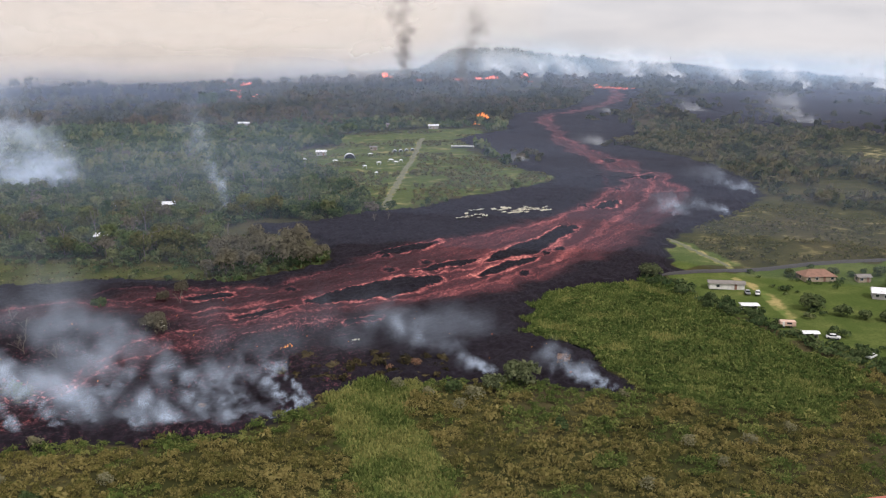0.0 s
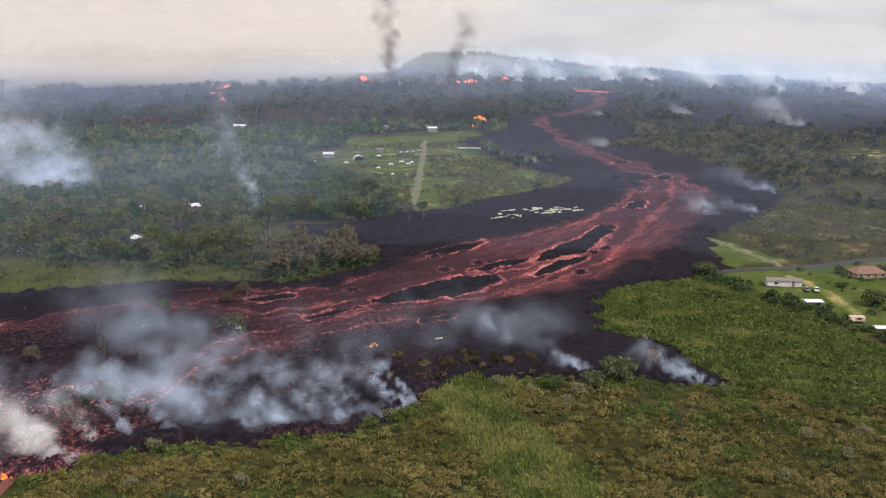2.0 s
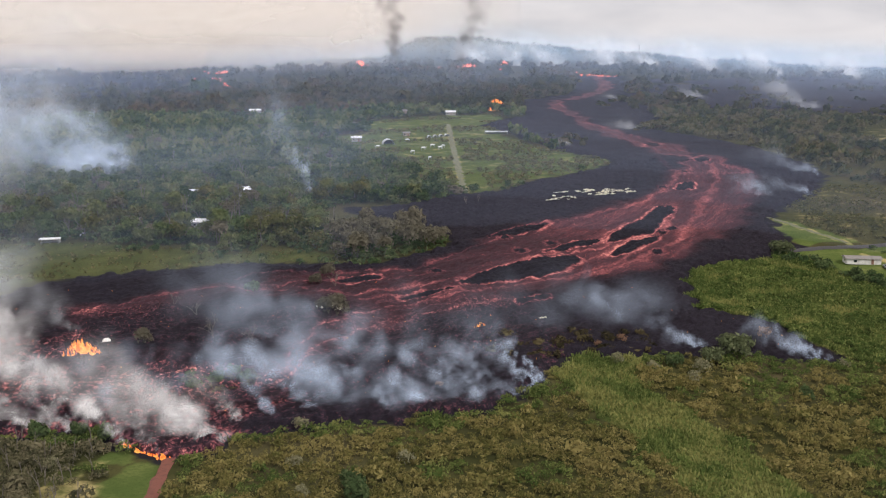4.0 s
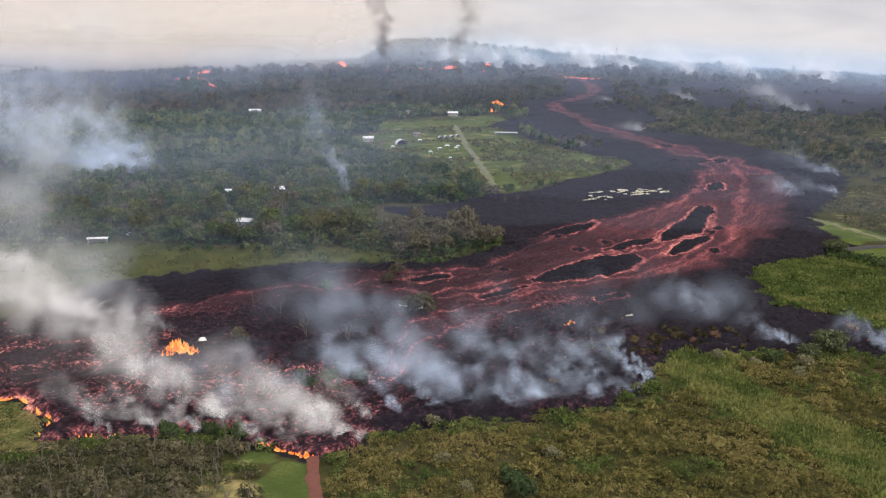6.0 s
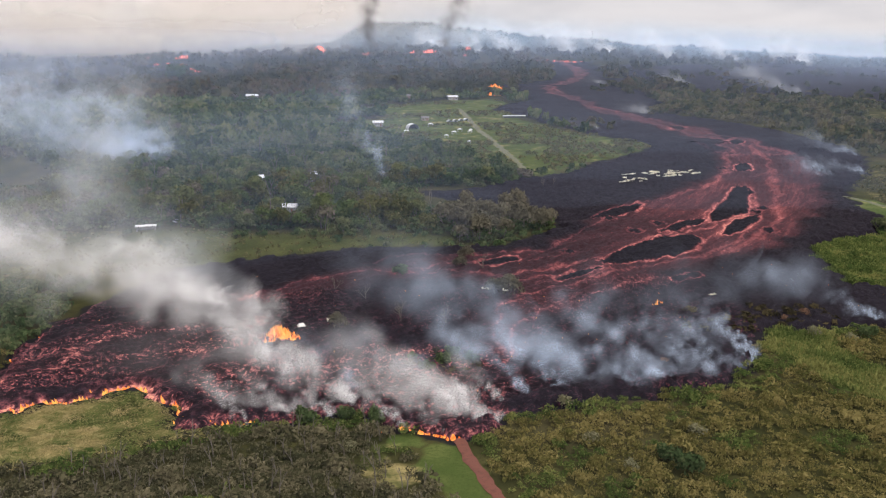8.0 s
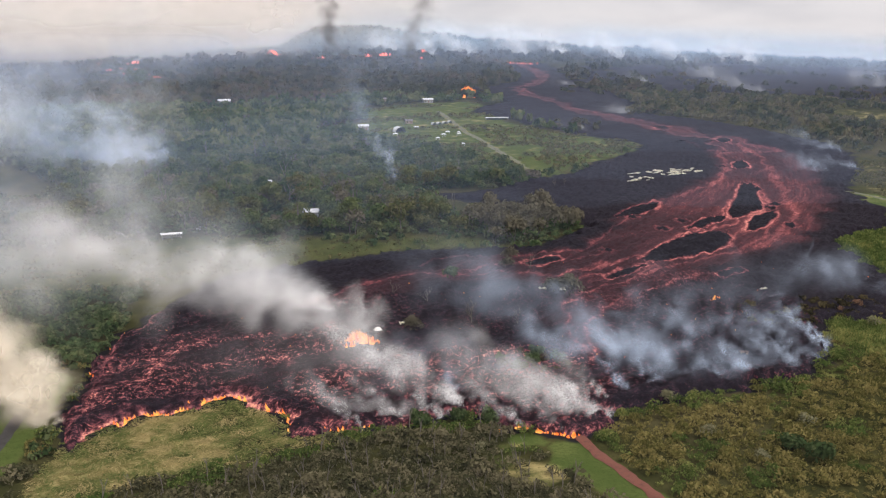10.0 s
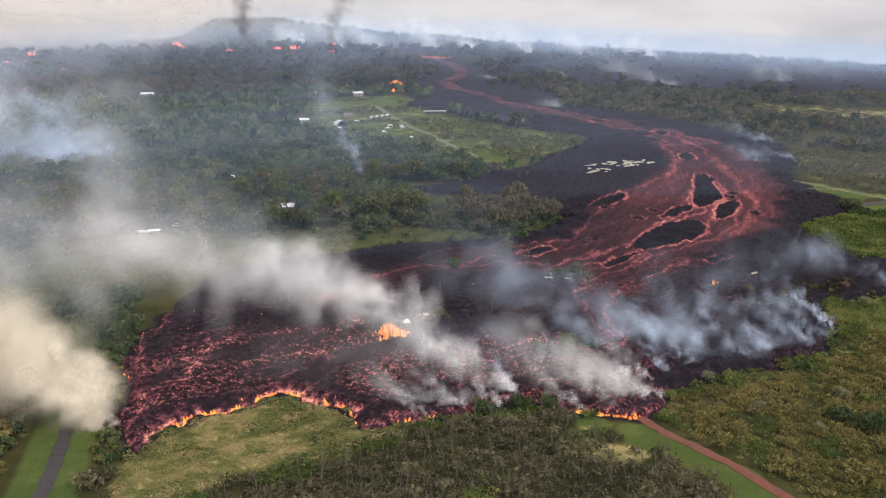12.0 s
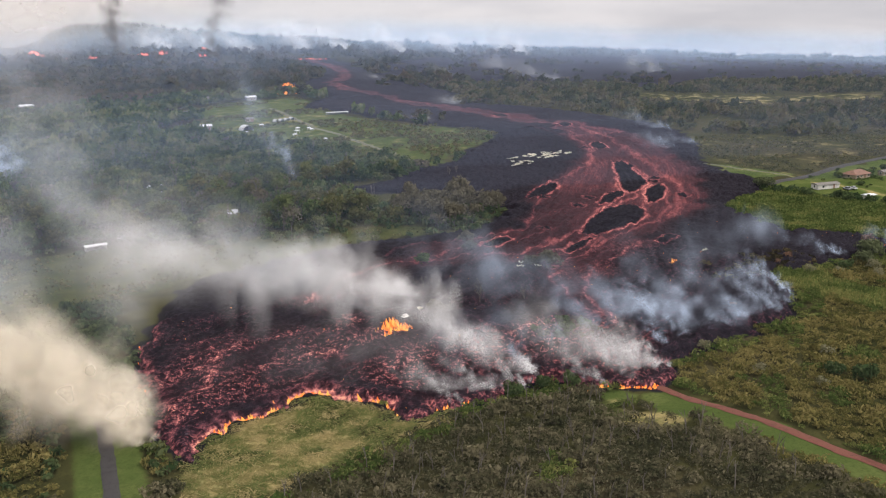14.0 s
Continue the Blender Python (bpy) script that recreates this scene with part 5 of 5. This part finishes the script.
def flames(name, xy, size, label, mat=None, seed=1, lift=0.0, wide=1.0):
    r = np.random.RandomState(seed)
    Vs, Fs = [], []
    for (x, y), s in zip(xy, size):
        T = TONGUES[r.randint(5)]
        a = r.uniform(-0.6, 0.6)
        c, d = math.cos(a), math.sin(a)
        Fs.append(RING + 25 * len(Vs))
        Vs.append(np.stack([x + s * wide * (T[:, 0] * c - T[:, 1] * d), y + s * wide * (T[:, 0] * d + T[:, 1] * c), float(height(x, y)) + lift + s * T[:, 2]], 1))
    me = mesh_of(name, np.concatenate(Vs), np.concatenate(Fs), mat or FLAME)
    return tagged(new(name, smooth(me)), label, "flames", kind="stuff")


def on_line(line, gap, jitter, seed):
    r = np.random.RandomState(seed)
    P = np.array(line, float)
    L = np.concatenate([[0], np.cumsum(np.hypot(*np.diff(P, axis=0).T))])
    s = np.arange(0, L[-1], gap) + r.uniform(-gap, gap, len(np.arange(0, L[-1], gap)))
    s = s[ripple(s, s * 0, 9, seed) > -0.4]
    return np.stack([np.interp(s, L, P[:, 0]) + r.normal(0, jitter, len(s)), np.interp(s, L, P[:, 1]) + r.normal(0, jitter, len(s))], 1)


def to_margin(xy):
    """Shift places along y until they lie at the lava's margin."""
    x, y = xy[:, 0], xy[:, 1]
    for _ in range(12):
        d = lava_away(x, y)
        e = 0.3
        gx, gy = (lava_away(x + e, y) - d) / e, (lava_away(x, y + e) - d) / e
        n = gx * gx + gy * gy + 0.05
        x, y = x - 0.6 * d * gx / n, y - 0.6 * d * gy / n
    return np.stack([x, y], 1)


rr = np.random.RandomState(77)
line = to_margin(on_line([(-231, 216), (-217, 223), (-203, 229), (-195, 226), (-190, 214)], 0.13, 0.35, 301))
flames("flame_front", line, rr.gamma(1.7, 0.20, len(line)) + 0.20, "orange flames along burning grass at the lava front", seed=302, wide=0.75)
line = to_margin(on_line([(-189, 212), (-182, 203), (-174, 206), (-164, 206)], 0.8, 0.4, 303))
flames("low_flames", line, rr.gamma(2.5, 0.18, len(line)) + 0.18, "low broken flames at the lava margin", seed=304)
line = to_margin(on_line([(-142, 196), (-133, 191), (-125, 188)], 0.35, 0.6, 305))
flames("road_flames", line, rr.gamma(2.0, 0.22, len(line)) + 0.2, "small flames where lava meets the cinder road", seed=306, wide=1.5)
line = on_line([(-238, 238), (-234, 265), (-229, 285)], 3.5, 1.0, 307)
flames("margin_flames", to_margin(line), rr.uniform(0.3, 0.9, len(line)), "scattered flames on the western lava margin", seed=308)


def blaze(x, y, wide, tall, count, label, seed):
    r = np.random.RandomState(seed)
    xy = np.stack([x + r.normal(0, wide * 0.42, count), y + r.normal(0, wide * 0.25, count)], 1)
    s = tall * np.exp(-((xy[:, 0] - x) / wide) ** 2) * r.uniform(0.35, 1.0, count)
    return flames("blaze", xy, np.maximum(s, 0.4), label, seed=seed, lift=0.6, wide=0.5)


blaze(-166.5, 257, 5.2, 4.6, 80, "orange blaze of a burning hut in lava", 311)
blaze(-163, 256, 3.0, 3.0, 26, "orange flames at the foot of a burning hut", 318)
blaze(-48.5, 270, 3.2, 1.9, 24, "small orange fire on black crust", 312)
blaze(-52, 279.5, 1.2, 0.9, 6, "small orange fire on black crust", 313)
blaze(43, 985, 12, 13, 170, "tall orange blaze of a burning house", 314)
blaze(109, 500, 2.2, 1.0, 7, "small fire at the channel margin", 315)
blaze(-124, 238, 5.5, 0.8, 16, "small flames among bushes ringed by lava", 316)
blaze(14, 249, 6, 0.7, 8, "small flames at the lava margin", 317)


def fountain(x, y, wide, tall, count, seed, label="red lava fountain on the far fissure"):
    r = np.random.RandomState(seed)
    xy = np.stack([x + r.normal(0, wide * 0.35, count), y + r.normal(0, wide * 0.2, count)], 1)
    s = tall * np.exp(-((xy[:, 0] - x) / wide) ** 2) * r.uniform(0.2, 1.0, count)
    return flames("lava_fountain", xy, s, label, FOUNTAIN, seed, 0, 0.42)


fountain(173, 1912, 13, 20, 110, 321)
fountain(-134, 2093, 22, 20, 110, 322)
for i, (x, y, w, h) in enumerate(((-20, 2080, 24, 7), (30, 2070, 26, 7), (75, 2060, 24, 7), (110, 2040, 26, 9), (-60, 2090, 20, 7), (-480, 2000, 30, 9), (-420, 1960, 40, 8))):
    fountain(x, y, w, h, 36, 323 + i, "low line of red lava spatter on the far fissure")
HOT_ROCK = [(-400, 1700, 30), (-350, 1600, 20), (-330, 1560, 14), (305, 1760, 34), (330, 1700, 22)]
for i, (x, y, w) in enumerate(HOT_ROCK):
    r = np.random.RandomState(340 + i)
    flames("lava_spatter", np.stack([x + r.normal(0, w * 0.5, 24), y + r.normal(0, w * 0.9, 24)], 1), r.uniform(0.6, 2.0, 24), "far red glow of a broken lava stream", FOUNTAIN, 341 + i, 1.5, 2.4)

# burning hut: charred frame and a pale roof sheet
CHAR = plain("charred_wood", (0.02, 0.018, 0.016), 0.9)
hut = new("burnt_hut")
hut.matrix_basis = pose(-160.5, 261, float(height(-160.5, 261)) + 0.6, 0, 0, 15)
for sx in (-2, 0, 2):
    for sy in (-1.5, 1.5):
        part("post", box(bmesh.new(), 0.2, 0.2, 2.2, sx, sy, 0, 0.02), CHAR, hut)
part("beam", box(bmesh.new(), 4.6, 0.22, 0.25, 0, -1.5, 2.2, 0.02), CHAR, hut)
part("beam", box(bmesh.new(), 4.6, 0.22, 0.25, 0, 1.5, 2.2, 0.02), CHAR, hut)
part("roof", gable(1.9, 1.2, 0.9, 2.3, 0.5, 0.2), WHITE, hut, "pale surviving piece of roof")
tagged(hut, "charred hut frame burning amid lava", "hut")

# glowing lumps and pale embers strewn over the crust
X, Y = sown(-235, 60, 195, 330, 6.5, 351)
ok = lava_away(X, Y) < -3
r = np.random.RandomState(352)
pick = ok & (r.rand(len(X)) < 0.2)
flames("embers", np.stack([X, Y], 1)[pick], r.uniform(0.12, 0.34, pick.sum()), "glowing orange embers strewn over black crust", seed=353, lift=1.6, wide=1.4)


# ---- smoke ----
def cap_faces(sectors, rings):
    return np.array([(j * sectors + k, j * sectors + (k + 1) % sectors, (j + 1) * sectors + (k + 1) % sectors, (j + 1) * sectors + k) for j in range(rings - 1) for k in range(sectors)])


SECT, RHO = 12, np.array([0.02, 0.3, 0.55, 0.8, 1.0])
CAP = cap_faces(SECT, len(RHO))


def smoke(name, path, count, mat, label, thick, seed, jitter=0.45, small=0.4, large=0.95, start=0.0):
    """A plume of many domed puffs, thin at their rims, along a path of (x, y, z over the ground, radius)."""
    r = np.random.RandomState(seed)
    P = np.array(path, float)
    u = r.uniform(start, 1, count) * (len(P) - 1)
    c = np.stack([np.interp(u, np.arange(len(P)), P[:, k]) for k in range(4)], 1)
    rad = c[:, 3] * r.uniform(small, large, count)
    centre = c[:, :3] + r.normal(0, 1, (count, 3)) * (c[:, 3:4] * jitter) * (1, 1, 0.7)
    centre[:, 2] += height(centre[:, 0], centre[:, 1])
    axis = np.array([0.1, -0.85, 0.5]) + r.normal(0, 0.45, (count, 3))
    axis /= np.linalg.norm(axis, axis=1)[:, None]
    a = np.cross(axis, (0.3, 0.2, 1.0))
    a /= np.linalg.norm(a, axis=1)[:, None]
    b = np.cross(axis, a)
    phi = np.arange(SECT) * 6.28318 / SECT
    rho, ph = np.repeat(RHO, SECT), np.tile(phi, len(RHO))
    wob = 1 + 0.25 * np.sin(2 * ph[None, :] + r.uniform(0, 6, (count, 1))) + 0.15 * np.sin(3 * ph[None, :] + r.uniform(0, 6, (count, 1)))
    ca, sa = (rho * np.cos(ph))[None, :] * wob * rad[:, None], (rho * np.sin(ph))[None, :] * wob * rad[:, None]
    up = 0.3 * (1 - rho ** 2)[None, :] * rad[:, None]
    V = centre[:, None, :] + ca[:, :, None] * a[:, None, :] + sa[:, :, None] * b[:, None, :] + up[:, :, None] * axis[:, None, :]
    T = np.repeat((0.55 * thick * r.uniform(0.5, 1.2, count))[:, None], len(rho), 1) * ((1 - rho ** 2) ** 1.4)[None, :]
    T *= np.clip(1.25 - 0.95 * (u / (len(P) - 1)), 0, 1)[:, None]
    F = (CAP[None] + (np.arange(count) * len(rho))[:, None, None]).reshape(-1, 4)
    me = mesh_of(name, V.reshape(-1, 3), F, mat, thick=T.ravel())
    return tagged(new(name, smooth(me)), label, "smoke", kind="stuff")


# along the near margin
smoke("smoke_plume", [(-146, 210, 0, 1.6), (-157, 214, 8, 3.6), (-174, 218, 20, 6), (-196, 223, 30, 8.5), (-222, 229, 36, 10), (-250, 236, 42, 13)], 340, WHITE_SMOKE, "white smoke plume drifting from the lava margin", 0.52, 401)
smoke("cream_smoke", [(-243, 222, 1, 3), (-248, 226, 7, 6), (-257, 231, 14, 9), (-268, 234, 20, 11), (-285, 238, 24, 14)], 230, CREAM_SMOKE, "thick cream smoke billowing from burning grass", 0.75, 402)
smoke("margin_smoke", [(-36, 230, 0.5, 2), (-50, 220, 1.5, 3.5), (-70, 217, 4, 5), (-88, 217, 7, 6), (-104, 219, 11, 7.5)], 150, BLUE_SMOKE, "blue-white smoke rising along the lava margin", 0.36, 403)
smoke("road_smoke", [(-118, 196, 1, 2.5), (-126, 201, 5, 4.5), (-138, 206, 10, 6), (-150, 212, 16, 8)], 130, WHITE_SMOKE, "white smoke over the end of the cinder road", 0.4, 404)
smoke("margin_smoke", [(-62, 217, 0.5, 2.5), (-80, 218, 3, 4), (-98, 219, 6, 5.5), (-114, 224, 9, 7)], 120, BLUE_SMOKE, "blue-white smoke creeping off the lava margin", 0.36, 405)
smoke("low_smoke", [(-150, 207, 0.3, 1.5), (-165, 210, 2, 3), (-182, 215, 4, 4)], 60, WHITE_SMOKE, "thin white smoke low over hot crust", 0.35, 406)
smoke("hut_smoke", [(-171, 264, 6, 1.5), (-180, 267, 12, 5), (-192, 268, 20, 11), (-215, 276, 30, 16), (-245, 285, 42, 22)], 170, GREY_SMOKE, "pale smoke blowing from a burning hut", 0.22, 407)
r = np.random.RandomState(420)
for i, (x, y) in enumerate(((-36, 231), (-40, 225), (-47, 221), (-53, 219), (-59, 217), (-68, 216), (-77, 215), (-86, 214), (-95, 212), (-104, 210), (-111, 206), (-117, 199), (-128, 193), (-136, 196), (-153, 208), (-162, 207), (-172, 206))):
    s = r.uniform(0.7, 1.6)
    y = y - 1.5
    smoke("margin_wisp", [(x, y, 0.3, 0.8 * s), (x - 4 * s, y + 2, 4 * s, 1.8 * s), (x - 10 * s, y + 4, 9 * s, 3.2 * s), (x - 17 * s, y + 6, 13 * s, 4.5 * s)], 46, WHITE_SMOKE if x < -105 else BLUE_SMOKE, "small wisp of smoke at the lava margin", 0.34 if x < -105 else 0.46, 421 + i)
for i, (x, y) in enumerate(((-70, 240), (-90, 235), (-110, 228), (-128, 222), (-145, 218))):
    smoke("crust_wisp", [(x, y, 1, 2.5), (x - 8, y + 4, 6, 5), (x - 18, y + 8, 11, 7)], 40, BLUE_SMOKE, "thin blue wisp over hot crust", 0.26, 440 + i)
smoke("drift_smoke", [(-238, 246, 16, 10), (-262, 262, 26, 16), (-300, 285, 36, 24), (-350, 310, 44, 34)], 120, GREY_SMOKE, "wide pale smoke drifting west of the lava front", 0.05, 446)
smoke("lobe_smoke", [(-146, 222, 3, 9), (-185, 236, 5, 13), (-222, 246, 5, 13)], 70, WHITE_SMOKE, "faint smoke hanging over hot crust", 0.05, 447)
# over the flow and its eastern arm
smoke("arm_smoke", [(48, 239, 0.3, 1.2), (40, 243, 3, 3), (28, 250, 7, 5)], 60, BLUE_SMOKE, "thin blue smoke at the tip of a lava arm", 0.45, 408)
smoke("arm_smoke", [(17, 247, 0.3, 1.2), (8, 252, 4, 3), (-6, 260, 9, 5), (-20, 268, 13, 7)], 70, BLUE_SMOKE, "thin blue smoke trailing over black crust", 0.4, 409)
smoke("crust_smoke", [(-100, 262, 2, 8), (-118, 275, 8, 13), (-140, 288, 14, 17)], 80, BLUE_SMOKE, "faint blue smoke hanging over crust", 0.12, 410)
smoke("crust_smoke", [(22, 290, 1, 6), (0, 280, 4, 11), (-30, 272, 6, 14), (-80, 256, 8, 15)], 130, BLUE_SMOKE, "thin blue smoke spread over black crust", 0.06, 448)
smoke("east_smoke", [(153, 476, 0.5, 3), (140, 482, 3, 6), (120, 490, 5, 8)], 70, BLUE_SMOKE, "blue-white smoke at the eastern lava margin", 0.26, 411)
smoke("east_smoke", [(190, 540, 0.5, 3), (180, 550, 4, 7), (162, 564, 8, 11)], 70, BLUE_SMOKE, "blue-white smoke at the eastern lava margin", 0.24, 412)
smoke("east_smoke", [(128, 470, 0.5, 3), (118, 476, 4, 7)], 36, BLUE_SMOKE, "thin blue smoke at the eastern lava margin", 0.35, 413)
# western woods
smoke("wood_smoke", [(-118, 486, 6, 2.5), (-126, 492, 22, 5), (-134, 498, 40, 8), (-144, 505, 60, 12)], 80, BLUE_SMOKE, "blue smoke column rising from woodland", 0.30, 414)
smoke("wood_smoke", [(-250, 590, 4, 14), (-280, 610, 14, 22), (-330, 640, 26, 34), (-400, 680, 40, 50)], 130, BLUE_SMOKE, "broad blue smoke drifting over woodland", 0.45, 415)
smoke("grey_veil", [(-262, 300, 14, 12), (-280, 330, 30, 22), (-300, 370, 52, 32), (-320, 420, 80, 44), (-330, 480, 120, 60)], 150, GREY_SMOKE, "tall grey smoke veil over western pasture", 0.18, 416)
smoke("grey_veil", [(-236, 330, 24, 12), (-244, 400, 45, 20), (-250, 470, 75, 28), (-255, 540, 110, 36)], 90, GREY_SMOKE, "tall grey smoke column over western pasture", 0.17, 417)
# far columns
smoke("dark_column", [(-62, 1470, 40, 10), (-60, 1475, 85, 18), (-70, 1480, 140, 24), (-85, 1490, 200, 34)], 150, DARK_SMOKE, "dark smoke column above far forest", 0.46, 418)
smoke("dark_column", [(30, 1240, 12, 8), (26, 1245, 50, 12), (38, 1250, 90, 16), (52, 1255, 140, 24)], 140, DARK_SMOKE, "dark smoke rising behind trees", 0.36, 419)
for i, (x, y, s) in enumerate(((440, 2050, 1.0), (520, 2000, 0.8), (330, 2150, 1.1), (240, 2150, 0.9), (640, 1950, 0.8), (160, 2200, 1.0), (900, 1850, 1.0), (760, 1900, 0.8))):
    smoke("fissure_smoke", [(x, y, 2, 14 * s), (x - 25, y, 20, 26 * s), (x - 70, y + 10, 42, 40 * s)], 60, FAR_SMOKE, "white smoke above the far fissure line", 1.0, 430 + i)
for i, (x, y, s) in enumerate(((416, 1008, 0.8), (329, 1136, 0.8), (435, 1087, 1.0), (142, 770, 0.5), (63, 680, 0.35), (620, 1040, 1.2), (800, 1150, 1.4), (520, 1300, 1.5), (210, 1110, 0.6))):
    smoke("plain_smoke", [(x, y, 1, 7 * s), (x - 18 * s, y + 4, 8 * s, 13 * s), (x - 45 * s, y + 10, 15 * s, 20 * s)], 40, FAR_SMOKE, "thin pale smoke low over cold crust", 0.15, 510 + i)


def haze(name, far, low, tall, turn0, turn1, mat, label, thick, seed):
    """A leaning sheet of painted haze round the slope: thin at its foot, its top and both ends."""
    n, k = 60, 9
    a = np.radians(np.linspace(turn0, turn1, n))
    V, T = [], []
    for j in range(k):
        f = j / (k - 1)
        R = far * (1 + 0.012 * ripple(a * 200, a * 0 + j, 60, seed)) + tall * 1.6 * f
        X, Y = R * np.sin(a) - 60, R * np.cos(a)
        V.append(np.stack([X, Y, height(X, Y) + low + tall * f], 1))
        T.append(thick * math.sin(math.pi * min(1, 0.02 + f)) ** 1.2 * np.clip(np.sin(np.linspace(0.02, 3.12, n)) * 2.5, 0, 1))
    me = mesh_of(name, np.concatenate(V), grid_faces(n, k), mat, thick=np.concatenate(T))
    return tagged(new(name, smooth(me)), label, "haze", kind="stuff")


# blue sheets in rows stand in for the air's haze growing with distance
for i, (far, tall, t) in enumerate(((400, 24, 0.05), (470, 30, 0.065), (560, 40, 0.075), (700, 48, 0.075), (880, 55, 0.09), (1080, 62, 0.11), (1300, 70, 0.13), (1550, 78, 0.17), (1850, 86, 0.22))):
    haze("haze_bank", far, -4, tall, -42, 66, HAZE, "thin blue sheet standing in for volcanic haze over the slope", t, 460 + i)
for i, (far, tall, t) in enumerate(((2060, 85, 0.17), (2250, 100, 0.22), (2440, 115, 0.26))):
    haze("haze_bank", far, -14, tall, -20, 70, RIDGE_HAZE, "pale blue sheet that paints haze in front of the far ridge", t, 470 + i)
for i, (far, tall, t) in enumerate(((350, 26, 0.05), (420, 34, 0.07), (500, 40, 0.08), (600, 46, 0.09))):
    haze("haze_bank", far, -3, tall, -40, 0, HAZE, "thin blue sheet that paints haze over western woods", t, 500 + i)
for i, (far, low, tall, t) in enumerate(((1750, 10, 200, 0.6), (2200, 20, 300, 0.75), (2700, 30, 460, 0.8))):
    haze("vapour_bank", far, low, tall, -70, 8, WARM_HAZE, "warm white vapour bank above the far fissures", t, 480 + i)


for i, (far, low, tall, t) in enumerate(((2050, -12, 90, 0.8), (2400, -12, 120, 0.95))):
    haze("vapour_bank", far, low, tall, -75, 0, WARM_HAZE, "cream vapour hiding the far western horizon", t, 490 + i)

# a faint blue sheet added between flight path and slope, painting haze over everything
xs, zs = np.linspace(-1500, 1500, 41), np.linspace(-40, 700, 11)
X, Z = np.meshgrid(xs, zs)
X, Z = X.ravel(), Z.ravel()
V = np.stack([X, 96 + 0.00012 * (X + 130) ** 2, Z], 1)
me = mesh_of("air_haze_sheet", V, grid_faces(41, 11), HAZE, thick=0.012 * np.clip((690 - Z) / 500, 0, 1))
tagged(new("air_haze_sheet", smooth(me)), "very faint blue sheet standing in for haze in the air", "haze", kind="stuff")
